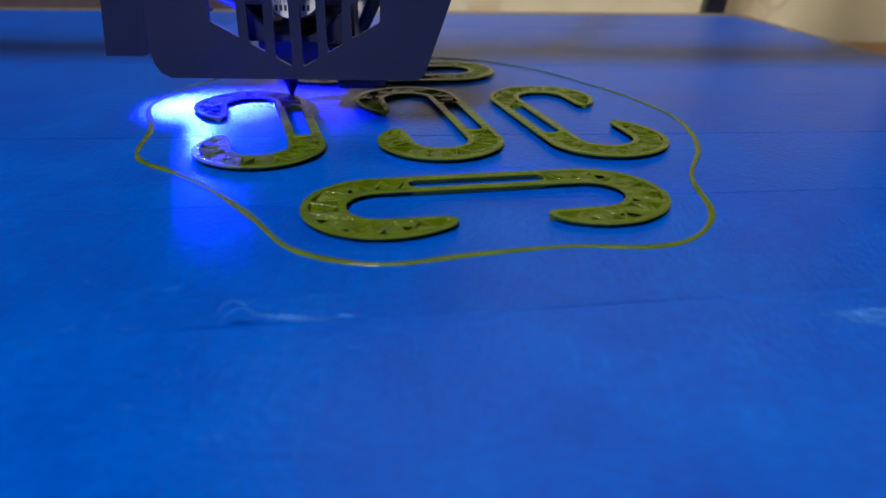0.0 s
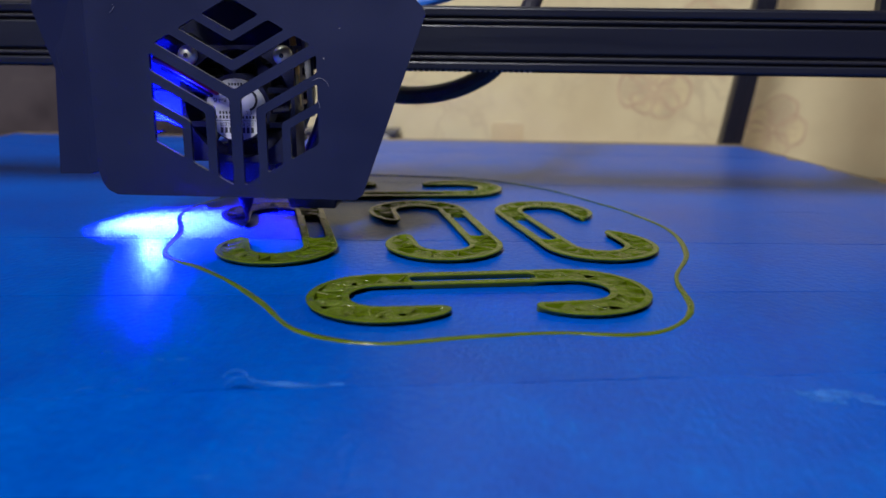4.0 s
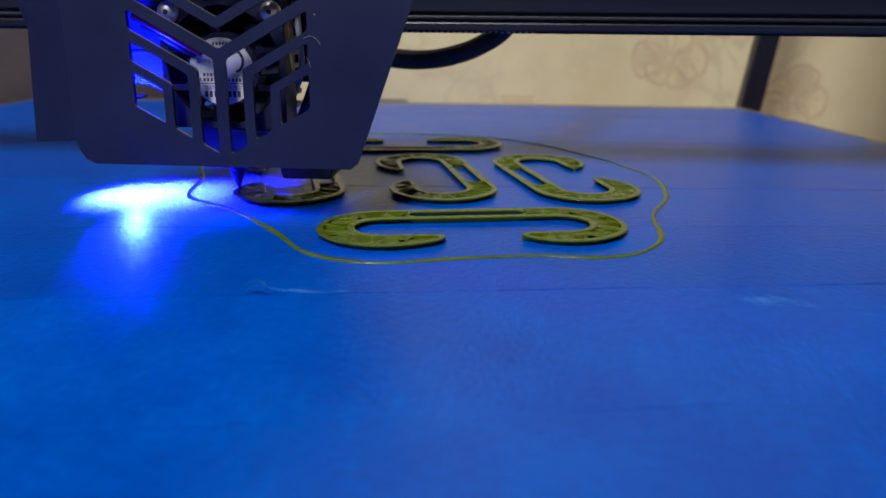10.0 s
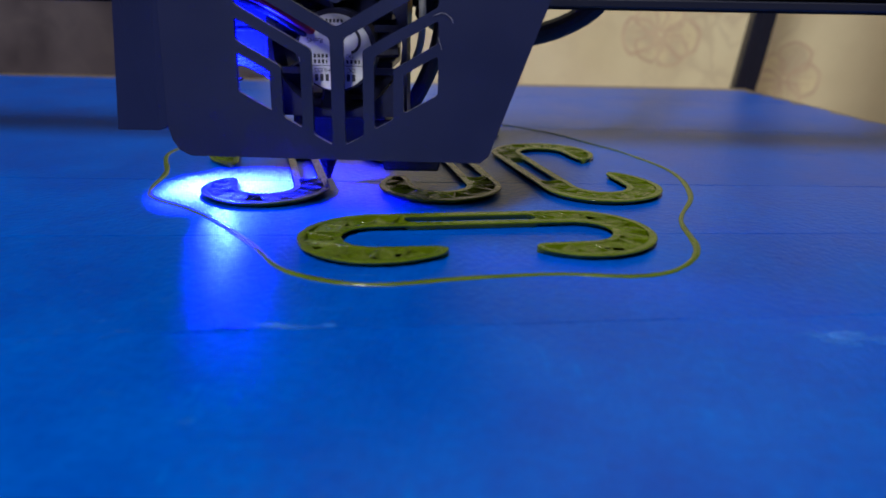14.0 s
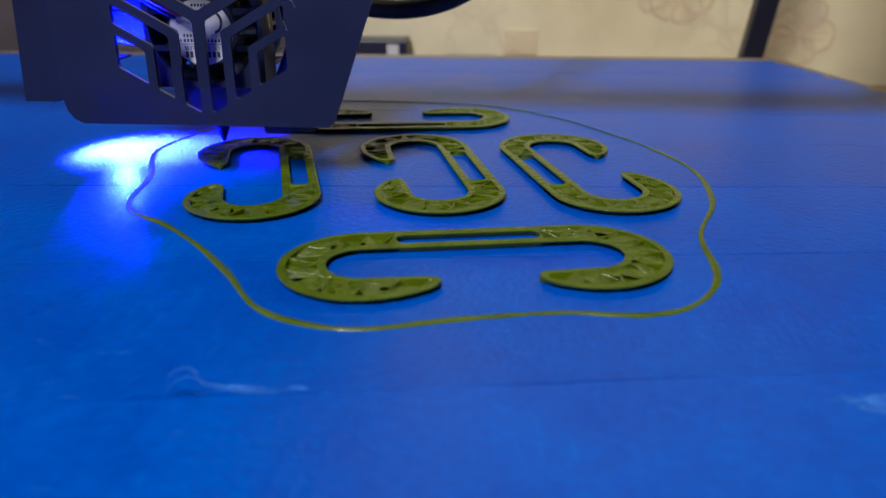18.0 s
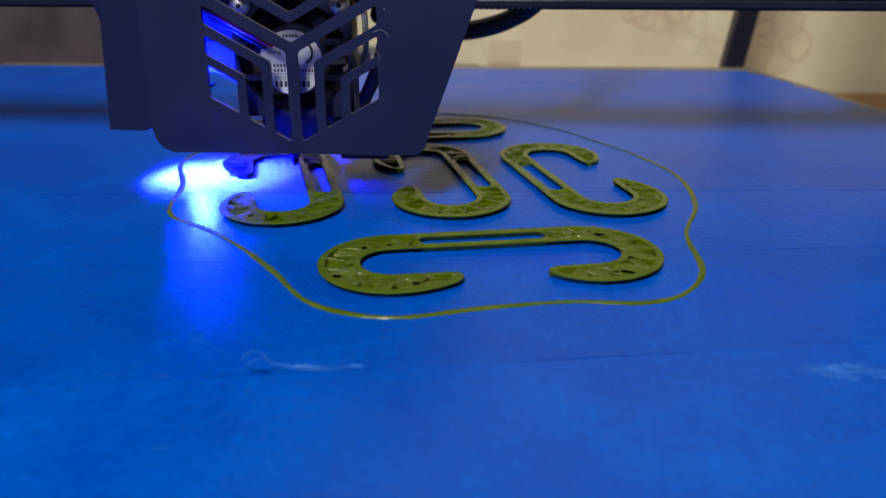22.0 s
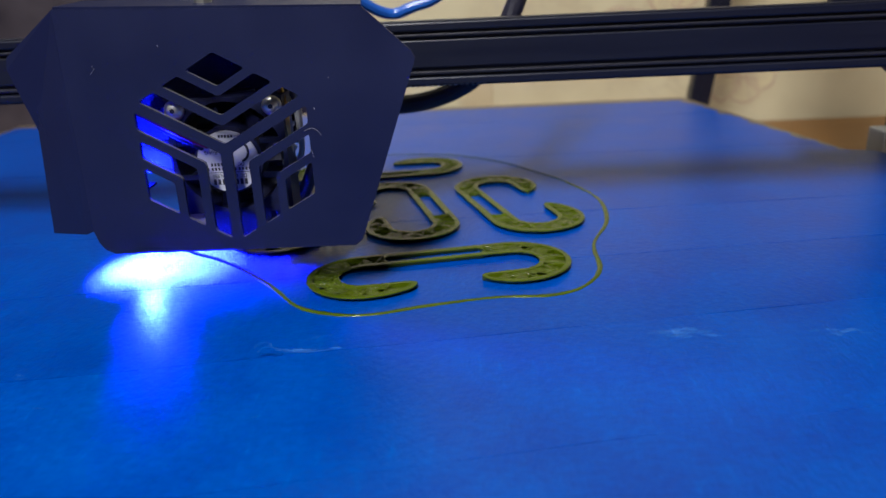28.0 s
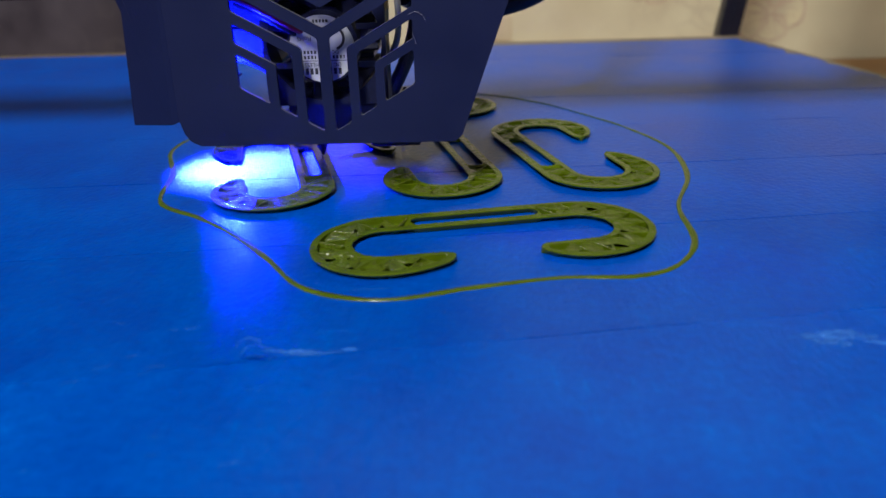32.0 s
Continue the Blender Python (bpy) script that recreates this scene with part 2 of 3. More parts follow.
paint(WOOD, ramp(WOOD, gr, [(0.3, (0.2, 0.078, 0.016)), (0.55, (0.28, 0.125, 0.026)), (0.8, (0.34, 0.165, 0.04))]))
ROOM_SHELL = material("room_shell_grey", (0.7, 0.68, 0.64), 0.8)
paint(ROOM_SHELL, ramp(ROOM_SHELL, noise_node(ROOM_SHELL, 6.0), [(0.3, (0.22, 0.23, 0.24)), (0.7, (0.27, 0.28, 0.29))]))
PLATE = material("bed_plate", (0.16, 0.125, 0.09), 0.35)
paint(PLATE, ramp(PLATE, noise_node(PLATE, 180.0, 5.0), [(0.3, (0.09, 0.07, 0.05)), (0.7, (0.22, 0.17, 0.12))]))
SOCKET = material("ivory_plastic", (0.6, 0.5, 0.34), 0.5)


def diode(name, color, strength):
    m = material(name, (0.02, 0.02, 0.02), 0.5)
    b = m.node_tree.nodes["Principled BSDF"]
    b.inputs["Emission Color"].default_value = (*color, 1)
    b.inputs["Emission Strength"].default_value = strength
    return m


LED = diode("blue_emitter", (0.0, 0.0, 1.0), 1400000.0)
SPILL_GLOW = diode("added_spill_glow", (0.0, 0.0, 1.0), 90000.0)
INNER_GLOW = diode("added_inner_glow", (0.0, 0.0, 1.0), 14000.0)


# ---- builders ----
def mesh_of(name, bm, mat, smooth=False):
    me = bpy.data.meshes.new(name)
    bm.normal_update()
    bm.to_mesh(me)
    bm.free()
    me.materials.append(mat)
    if smooth:
        for p in me.polygons:
            p.use_smooth = True
    return me


def part(name, bm, mat, parent=None, label="", smooth=False):
    ob = new(name, mesh_of(name, bm, mat, smooth))
    if parent is not None:
        ob.parent = parent
    return tagged(ob, label)


def thing(name, label, category, group="", kind=""):
    return tagged(new(name), label, category, group, kind)


def box(bm, x0, x1, y0, y1, z0, z1, bevel=0.0):
    """A box in millimetres."""
    r = bmesh.ops.create_cube(bm, size=1.0)["verts"]
    for v in r:
        v.co = Vector(((x0 + x1) / 2 + v.co.x * (x1 - x0), (y0 + y1) / 2 + v.co.y * (y1 - y0), (z0 + z1) / 2 + v.co.z * (z1 - z0))) * MM
    if bevel:
        edges = {e for v in r for e in v.link_edges}
        bmesh.ops.bevel(bm, geom=list(edges), offset=bevel * MM, segments=2, affect="EDGES", profile=0.5)
    return bm


def rod(bm, a, b, r, n=16, r2=None):
    """A round rod from a to b, in millimetres."""
    a, b = Vector(a), Vector(b)
    m = Matrix.Translation((a + b) / 2 * MM) @ (b - a).to_track_quat("Z", "Y").to_matrix().to_4x4()
    bmesh.ops.create_cone(bm, cap_ends=True, segments=n, radius1=r * MM, radius2=(r if r2 is None else r2) * MM, depth=(b - a).length * MM, matrix=m)
    return bm


def prism(bm, points, z0, z1):
    """An upright prism over a plan of (x, y) in millimetres."""
    lo = [bm.verts.new((x * MM, y * MM, z0 * MM)) for x, y in points]
    hi = [bm.verts.new((x * MM, y * MM, z1 * MM)) for x, y in points]
    n = len(points)
    bm.faces.new(lo[::-1])
    bm.faces.new(hi)
    for i in range(n):
        bm.faces.new((lo[i], lo[(i + 1) % n], hi[(i + 1) % n], hi[i]))
    return bm


def smooth_path(points, steps=8, closed=False):
    """A Catmull-Rom path through a few points."""
    P = [Vector(p) for p in points]
    n = len(P)
    out = []
    for i in range(n if closed else n - 1):
        if closed:
            a, b, c, d = P[i - 1], P[i], P[(i + 1) % n], P[(i + 2) % n]
        else:
            a, b, c, d = P[max(i - 1, 0)], P[i], P[i + 1], P[min(i + 2, n - 1)]
        for k in range(steps):
            t = k / steps
            out.append(0.5 * ((2 * b) + (c - a) * t + (2 * a - 5 * b + 4 * c - d) * t * t + (3 * b - a - 3 * c + d) * t ** 3))
    if not closed:
        out.append(P[-1])
    return out


def tube(bm, points, r, n=10, steps=8):
    """A bent round tube through points in millimetres."""
    path = smooth_path(points, steps)
    rings = []
    for i, p in enumerate(path):
        d = (path[min(i + 1, len(path) - 1)] - path[max(i - 1, 0)]).normalized()
        u = d.cross(Vector((0.31, 0.2, 0.93))).normalized()
        v = d.cross(u)
        rings.append([bm.verts.new((p + (u * math.cos(a) + v * math.sin(a)) * r) * MM) for a in (2 * math.pi * k / n for k in range(n))])
    for a, b in zip(rings, rings[1:]):
        for k in range(n):
            bm.faces.new((a[k], a[(k + 1) % n], b[(k + 1) % n], b[k]))
    bm.faces.new(rings[0][::-1])
    bm.faces.new(rings[-1])
    bmesh.ops.recalc_face_normals(bm, faces=bm.faces)
    return bm


def bars(bm, x, z, width, y=0.0, h=0.5):
    box(bm, x, x + width, y - 0.06, y, z, z + h)
    return bm


# ---- room ----
def slab(name, x0, x1, y0, y1, z0, z1, mat, label, category):
    ob = part(name, box(bmesh.new(), x0, x1, y0, y1, z0, z1), mat)
    return tagged(ob, label, category, kind="structure")


slab("wall_north", -200, 2600, 585, 685, -850, 1900, WALLM, "cream wall tiles with faint brown marbling", "wall")
slab("wall_north_2", -2600, -201, 585, 685, -850, 1900, DIM_MARBLE, "left part of the marbled tile wall, dimness put into its colour", "wall")
slab("wall_south", -2600, 2600, -2900, -2800, -850, 1900, ROOM_SHELL, "unseen plain grey wall added to close the room", "wall")
slab("wall_east", 2600, 2700, -2900, 685, -850, 1900, ROOM_SHELL, "unseen plain grey wall added to close the room", "wall")
slab("wall_west", -2700, -2600, -2900, 685, -850, 1900, ROOM_SHELL, "unseen plain grey wall added to close the room", "wall")
slab("floor", -2700, 2700, -2900, 685, -900, -850, WOOD, "dark wooden floor of the room", "floor")
slab("ceiling", -2700, 2700, -2900, 685, 1900, 1950, ROOM_SHELL, "unseen plain grey ceiling added to close the room", "ceiling")

PRINT_BROWN = material("brown_tile_print", (0.36, 0.25, 0.17), 0.35)
paint(PRINT_BROWN, ramp(PRINT_BROWN, noise_node(PRINT_BROWN, 60.0), [(0.3, (0.52, 0.38, 0.29)), (0.7, (0.62, 0.5, 0.36))]))
PRINT_TINT = material("pale_tile_print", (0.6, 0.52, 0.37), 0.35)
paint(PRINT_TINT, ramp(PRINT_TINT, noise_node(PRINT_TINT, 40.0), [(0.35, (0.56, 0.48, 0.35)), (0.65, (0.69, 0.6, 0.4))]))
tile_wall = bpy.data.objects["wall_north"]


def petal_print(cx, cz, petals, seed):
    """A flower printed on the tile: outlined petals with a few veins."""
    q = random.Random(seed)
    bm, bm2 = bmesh.new(), bmesh.new()
    for i in range(petals):
        a = 2 * math.pi * i / petals + q.uniform(-0.2, 0.2)
        size = q.uniform(24, 34)
        ux, uz = math.cos(a), math.sin(a)
        for k in range(28):
            seg = []
            for kk in (k, k + 1):
                b = 2 * math.pi * kk / 28
                along, across = size * 0.62 + size * 0.5 * math.cos(b), size * 0.5 * math.sin(b) * (1 + 0.25 * math.cos(b)) + 1.2 * math.sin(5 * b + i)
                for w in (0.9, 1.1):
                    seg.append(((size * 0.62 + (along - size * 0.62) * w) * ux - across * w * uz, (size * 0.62 + (along - size * 0.62) * w) * uz + across * w * ux))
            vs = [bm.verts.new(Vector((cx + x, 584.6 - 0.02 * i, cz + z)) * MM) for x, z in (seg[0], seg[1], seg[3], seg[2])]
            bm.faces.new(vs)
        fill = [bm2.verts.new(Vector((cx + (size * 0.62 + size * 0.44 * math.cos(2 * math.pi * k / 20)) * ux - size * 0.42 * math.sin(2 * math.pi * k / 20) * uz, 584.8 - 0.02 * i,
                                      cz + (size * 0.62 + size * 0.44 * math.cos(2 * math.pi * k / 20)) * uz + size * 0.42 * math.sin(2 * math.pi * k / 20) * ux)) * MM) for k in range(20)]
        bm2.faces.new(fill)
        for v in (-0.12, 0.1):
            p0, p1 = size * 0.3, size * 0.9
            vs = [bm.verts.new(Vector((cx + r * ux - (v * size + e) * uz, 584.55 - 0.02 * i, cz + r * uz + (v * size + e) * ux)) * MM) for r, e in ((p0, -0.6), (p1, -0.3), (p1, 0.3), (p0, 0.6))]
            bm.faces.new(vs)
    part("flower_print", bm, PRINT_BROWN, tile_wall, "faint brown flower printed on the tile")
    part("petal_tint", bm2, PRINT_TINT, tile_wall, "pale grey brown petals printed on the tile")


petal_print(178, 16, 6, 1)
petal_print(228, 70, 6, 2)
petal_print(300, -22, 5, 3)

bench = thing("workbench", "brown wooden workbench under the printer", "table")
part("tabletop", box(bmesh.new(), -700, 900, -420, 582, -95, -70, 2), WOOD, bench)
for x in (-680, 830):
    for y in (-400, 520):
        part("leg", box(bmesh.new(), x, x + 50, y, y + 50, -850, -95, 2), WOOD, bench)

socket = thing("wall_socket", "ivory plastic socket plate on the tiled wall", "wall socket")
part("frame", box(bmesh.new(), 16, 48, 583.2, 585, -44, -20, 0.8), SOCKET, socket)
part("rocker", box(bmesh.new(), 20, 31, 582.6, 583.3, -40, -24, 0.6), SOCKET, socket)
part("outlet", rod(bmesh.new(), (40, 583.3, -32), (40, 582.6, -32), 5.5, 20), SOCKET, socket)
carton = thing("small_box", "small black box with a white sticker against the wall", "box")
part("body", box(bmesh.new(), -172, -78, 546, 581, -70, -27, 1.5), BLACKP, carton)
part("sticker", box(bmesh.new(), -97, -86, 545.7, 546, -44, -31), WHITE, carton)
adapter = thing("power_adapter", "small black power adapter lying on the bench by the wall", "adapter")
part("case", box(bmesh.new(), -44, 8, 556, 580, -70, -44, 2.5), BLACKP, adapter)
part("plug", box(bmesh.new(), 8, 13, 562, 572, -64, -52, 1), GREYP, adapter)

# ---- printer frame ----
BEAM_Y, BEAM_Z = 65.8, 45.7
gantry = thing("gantry", "black aluminium printer gantry with a slotted cross beam", "printer frame")
y0, z0 = BEAM_Y, BEAM_Z
XL, XR = -330, 205


def rail(name, a, b, dy, mat, bevel=0.25):
    part(name, box(bmesh.new(), XL, XR, y0 + dy, y0 + 2.4, z0 + a, z0 + b, bevel), mat, gantry)


part("beam_core", box(bmesh.new(), XL, XR, y0 + 2.2, y0 + 20, z0 + 0.1, z0 + 19.9), BLACK, gantry)
rail("lower_lip", 0.0, 2.6, 0.0, BLACK, 0.5)
rail("lower_ridge", 3.5, 4.5, 0.3, EDGE_GREY)
rail("slot_cover", 5.6, 14.4, 0.9, BLACK, 0.4)
rail("upper_ridge", 15.5, 16.4, 0.3, EDGE_GREY)
rail("upper_lip", 17.3, 20.0, 0.0, BLACK, 0.5)
part("top_lip", box(bmesh.new(), XL, XR, y0 + 0.6, y0 + 4, z0 + 20.02, z0 + 20.5, 0.15), EDGE_GREY, gantry)
plate = bmesh.new()
vs = [plate.verts.new(Vector((x, y0 + 22, z)) * MM) for x, z in ((138, 46.5), (156, 45.2), (168, 36), (205, 36), (205, 84), (138, 84))]
r = bmesh.ops.extrude_face_region(plate, geom=[plate.faces.new(vs)])
bmesh.ops.translate(plate, verts=[v for v in r["geom"] if isinstance(v, bmesh.types.BMVert)], vec=(0, 4 * MM, 0))
bmesh.ops.recalc_face_normals(plate, faces=plate.faces)
part("end_plate", plate, BLACK, gantry)
part("upright", box(bmesh.new(), 210, 250, 150, 170, -70, 420, 0.8), BLACK, gantry)
part("upright", box(bmesh.new(), -355, -315, 150, 170, -70, 420, 0.8), BLACK, gantry)
part("coupling", box(bmesh.new(), 200.5, 209.5, 152, 166, -9, 5.5, 0.8), GREYP, gantry)
part("carrier", box(bmesh.new(), 200, 240, 92, 150, 48, 62, 0.8), BLACK, gantry)
part("carrier", box(bmesh.new(), -345, -305, 86, 150, 48, 62, 0.8), BLACK, gantry)
bm = bmesh.new()
box(bm, XL, XR, y0 + 3, y0 + 9, z0 - 0.7, z0 - 0.05)
belt = part("drive_belt", bm, BELT, gantry)
bm = bmesh.new()
for i in range(41):
    box(bm, -60 + i * 1.9, -59.1 + i * 1.9, y0 + 2.9, y0 + 3.02, z0 - 0.62, z0 - 0.2)
tagged(part("belt_teeth", bm, TOOTH, belt), kind="stuff")

strut = thing("rear_strut", "black slanted support strut behind the printer bed", "strut")
bm = bmesh.new()
box(bm, -1, 15, 412, 424, -70, 430, 0.8)
for v in bm.verts:
    v.co.x += (188 + 0.14 * (v.co.z / MM + 70)) * MM
part("bar", bm, BLACK, strut)
bm = bmesh.new()
box(bm, 6, 8, 411.4, 412, -70, 430)
for v in bm.verts:
    v.co.x += (188 + 0.14 * (v.co.z / MM + 70)) * MM
part("slot_lip", bm, BLACK, strut)

# ---- print bed ----
bed = thing("print_bed", "printer bed covered with strips of blue masking tape", "printer bed")


def right_edge(y):
    return 150 + (295 - y) * 0.165 + (12 if y < 128 else 0)


part("plate", prism(bmesh.new(), [(-284, -165), (226, -165), (192, 122), (181, 128), (157, 298), (-280, 296)], -4, -0.25), PLATE, bed)
part("carriage", box(bmesh.new(), -200, 120, -120, 220, -12, -5, 1), BLACK, bed)
part("y_rail", box(bmesh.new(), -60, -20, -160, 300, -34, -14, 1), BLACK, bed)
part("under_layer", prism(bmesh.new(), [(-270, -160), (178, -160), (168, 120), (150, 285), (-270, 285)], -0.246, -0.17), JOINT_TAPE, bed, "darker blue sheet added under the strips, showing in the joints")
SLOPES = {-4: 0.16, -3: 0.16, -2: 0.16, -1: 0.136, 0: 0.10, 1: 0.06, 2: 0.03, 3: 0.01, 4: 0.0, 5: 0.0, 6: 0.0}
rng = random.Random(4)


def torn(x, y0, y1, n, depth):
    """A torn tape end, from the front corner to the back corner."""
    pts = []
    for i in range(n + 1):
        u = i / n
        y = y0 + (y1 - y0) * u
        pts.append((x(y) + (rng.uniform(-depth, depth) if 0 < i < n else 0), y))
    return pts


for k in range(-4, 7):
    if k + 1 not in SLOPES:
        continue
    s0, s1 = SLOPES[k], SLOPES[k + 1]
    f = 4.6 + 46.6 * k
    b_ = min(4.6 + 46.6 * (k + 1), 297.0)
    gap = {-3: 0.2, -2: 0.08, -1: 0.46, 0: 0.2, 1: 0.2}.get(k, 0.1)
    xl = -276 + rng.uniform(-2, 2)
    ends = []
    for x, y in torn(lambda yy: right_edge(yy), f, b_ - gap, 9, 2.2):
        u = (y - f) / (b_ - f)
        ends.append((x, y + (s0 * (1 - u) + s1 * u) * x))
    edge0, edge1 = [], []
    for i in range(1, 40):
        x = xl + (right_edge(f) - xl) * i / 40
        edge0.append((x, f + s0 * x + 0.12 * math.sin(x * 0.11 + k) * (k % 3)))
        edge1.append((x, b_ - gap + s1 * x + 0.12 * math.sin(x * 0.09 + k)))
    pts = [(xl, f + s0 * xl)] + edge0 + ends + [p for p in edge1[::-1] if p[0] < ends[-1][0] - 1] + [(xl, b_ - gap + s1 * xl)]
    part("tape_strip", prism(bmesh.new(), pts, -0.24, 0.0 if k % 2 else -0.05), TAPE, bed)


def scratch(points, width, seed, ragged=0.35, mat=RUBBED):
    """A thin pale rubbed line on the tape."""
    q = random.Random(seed)
    path = smooth_path([(x, y, 0) for x, y in points], 6)
    bm = bmesh.new()
    prev = None
    for i, p in enumerate(path):
        d = (path[min(i + 1, len(path) - 1)] - path[max(i - 1, 0)]).normalized()
        n = Vector((-d.y, d.x, 0)) * width * (1 - abs(2 * i / (len(path) - 1) - 1) ** 3) * q.uniform(1 - ragged, 1 + ragged)
        row = [bm.verts.new((p + n * k + Vector((0, 0, z))) * MM) for k, z in ((-0.5, 0.012), (0.0, 0.03), (0.5, 0.012))]
        if prev:
            bm.faces.new((prev[0], row[0], row[1], prev[1]))
            bm.faces.new((prev[1], row[1], row[2], prev[2]))
        prev = row
    bmesh.ops.recalc_face_normals(bm, faces=bm.faces)
    part("scratch", bm, mat, bed, "pale rubbed scratch on the tape")


def scuff(cx, cy, rx, ry, n, seed):
    """A scuffed spot: a bundle of short pale strokes."""
    q = random.Random(seed)
    for i in range(n):
        x, y = cx + q.gauss(0, 0.45) * rx, cy + q.gauss(0, 0.45) * ry
        a, ln = q.gauss(0.25, 0.35), q.uniform(0.25, 0.7) * rx
        dx, dy = ln * math.cos(a) / 2, ln * math.sin(a) / 2 * ry / rx * 1.6
        scratch([(x - dx, y - dy), (x, y + q.uniform(-0.25, 0.25)), (x + dx, y + dy)], q.uniform(0.3, 1.0), seed * 40 + i, 0.7, SCUFF)


for k, (cx, cy, rx, ry, n) in enumerate(((54, -43, 7, 2.6, 20), (59, -41.5, 4, 1.4, 8), (91, -45, 5.5, 2.0, 12), (-119, -40.5, 6, 2.4, 12), (-31, -44.3, 6, 0.7, 5), (-8, 55, 1.6, 0.7, 4))):
    scuff(cx, cy, rx, ry, n, 50 + k)


scratch([(-42.4, -43.5), (-42.2, -41.0), (-40.8, -39.8), (-39.0, -41.0), (-38.2, -43.2)], 0.5, 1)
scratch([(-41.5, -46.2), (-40.6, -43.0), (-39.0, -42.2), (-36.0, -44.0), (-33.5, -45.0)], 0.35, 2)
scratch([(-36.5, -43.6), (-33, -44.6), (-29, -45.2), (-23.5, -44.7)], 0.75, 3)
scratch([(-35.5, -44.8), (-31, -45.6), (-27, -45.4)], 0.3, 4)
scratch([(-27, -22.4), (-22, -22.0), (-17.5, -21.9)], 0.22, 5)
scratch([(-9, -21.4), (2, -20.8), (14, -20.6)], 0.2, 6)
scratch([(50.5, -42.8), (53, -44.0), (56, -43.0), (57.5, -41.0)], 0.7, 7)
rq = random.Random(12)
for k in range(110):
    x, y = rq.uniform(-95, 95), rq.uniform(-75, 20)
    a, ln = rq.uniform(-0.5, 0.5), rq.uniform(0.8, 3.6)
    scratch([(x, y), (x + ln * math.cos(a) * 0.5, y + ln * math.sin(a) * 0.5 + rq.uniform(-0.2, 0.2)), (x + ln * math.cos(a), y + ln * math.sin(a))], rq.uniform(0.1, 0.26), 20 + k)
# the lifted corner of a torn strip
bm = bmesh.new()
rows = []
for i in range(9):
    u = i / 8
    x = -40.5 + 5.5 * u
    lift = 0.6 * math.sin(math.pi * min(1, u * 1.15)) ** 1.2
    rows.append([bm.verts.new(Vector((x, -46.8 + 0.1 * u + v * (1.5 - 0.8 * u), 0.05 + lift * (1 - v) ** 1.8 * 0.8)) * MM) for v in (0, 0.25, 0.5, 0.75, 1.0)])
for p, q in zip(rows, rows[1:]):
    for j in range(4):
        bm.faces.new((p[j], q[j], q[j + 1], p[j + 1]))
fl = part("lifted_flap", bm, TAPE, bed, "lifted torn corner of tape", True)
sol = fl.modifiers.new("thickness", "SOLIDIFY")
sol.thickness = 0.05 * MM


# ---- printed clips ----
RO, RI, CX = 16.0, 6.9, 21.8
SLOT0, SLOT1 = RI + 2.3, RO - 2.5


def clip_sections(tip):
    """Outer and inner edge points and tray depth of the curved band, from the bar's end round to the hook's tip (right half)."""
    rows = []
    for i in range(4):
        x = 15.0 + (CX - 15.0) * i / 4
        rows.append(((x, RO), (x, RI), min(1.0, i / 1.0)))
    for i in range(25):
        a = math.pi / 2 - math.pi * i / 24
        rows.append(((CX + RO * math.cos(a), RO * math.sin(a)), (CX + RI * math.cos(a), RI * math.sin(a)), 1.0))
    for i in range(1, 29):
        u = i / 28
        x = CX - (CX - tip) * math.sin(u * math.pi / 2)
        v = (CX - x) / (CX - tip)
        lo, hi = -RO + 4.9 * v ** 2.1, -RI - 0.35 * v
        d, e = x - tip, 2.4
        k = math.sqrt(max(0.006, 1 - ((e - d) / e) ** 2)) if d < e else 1.0
        mid, w = (lo + hi) / 2, (hi - lo) / 2 * k
        rows.append(((x, mid - w), (x, mid + w), max(0.0, min(1.0, (0.66 - u) / 0.1))))
    return rows


def rail_sections(outer):
    """One wall of the bar, wider where the slot's round ends close."""
    rows, s = [], (SLOT1 - SLOT0) / 2
    for i in range(41):
        x = -15.0 + 30.0 * i / 40 if 5 < i < 35 else (-15.0 + 0.55 * i if i <= 5 else 15.0 - 0.55 * (40 - i))
        d = 15.0 - abs(x)
        gap = math.sqrt(max(0.0, s * s - (s - d) ** 2)) if d < s else s
        m = (SLOT0 + SLOT1) / 2
        rows.append(((x, RO), (x, m + gap), 0.0) if outer else ((x, m - gap), (x, RI), 0.0))
    return rows


def band(bm, rows, side, h, rim, deep):
    """A band with rounded rims and a sunken tray."""
    prev = None
    for k0, ((ox, oy), (ix, iy), f0) in enumerate(rows):
        o, i_ = Vector((ox * side, oy, 0)), Vector((ix * side, iy, 0))
        d = (i_ - o)
        w = d.length
        r = min(rim, w * 0.36)
        n = d / w
        wob = 0.03 * math.sin(k0 * 1.9) + 0.02 * math.sin(k0 * 0.7 + ox)
        dd = deep * f0
        up, c = Vector((0, 0, 1)), min(0.3, w * 0.12)
        cut = min(1.5, w * 0.34)
        g = min(0.2, w * 0.1)
        top = h + wob
        prof = [o + n * cut, o + n * (cut * 0.4) + up * (h * 0.45), o + up * (h * 0.82), o + n * 0.05 + up * (top - 0.1), o + n * c + up * top, o + n * r + up * top, o + n * (r + g) + up * (top - dd),
                i_ - n * (r + g) + up * (top - dd), i_ - n * r + up * top, i_ - n * c + up * top, i_ - n * 0.05 + up * (top - 0.1), i_ + up * (h * 0.82), i_ - n * (cut * 0.4) + up * (h * 0.45), i_ - n * cut]
        vs = [bm.verts.new(p * MM) for p in prof]
        if prev:
            for k in range(14):
                f = (prev[k], prev[(k + 1) % 14], vs[(k + 1) % 14], vs[k])
                bm.faces.new(f if side < 0 else f[::-1])
        else:
            bm.faces.new(vs)
        prev = vs
    bm.faces.new(prev[::-1])


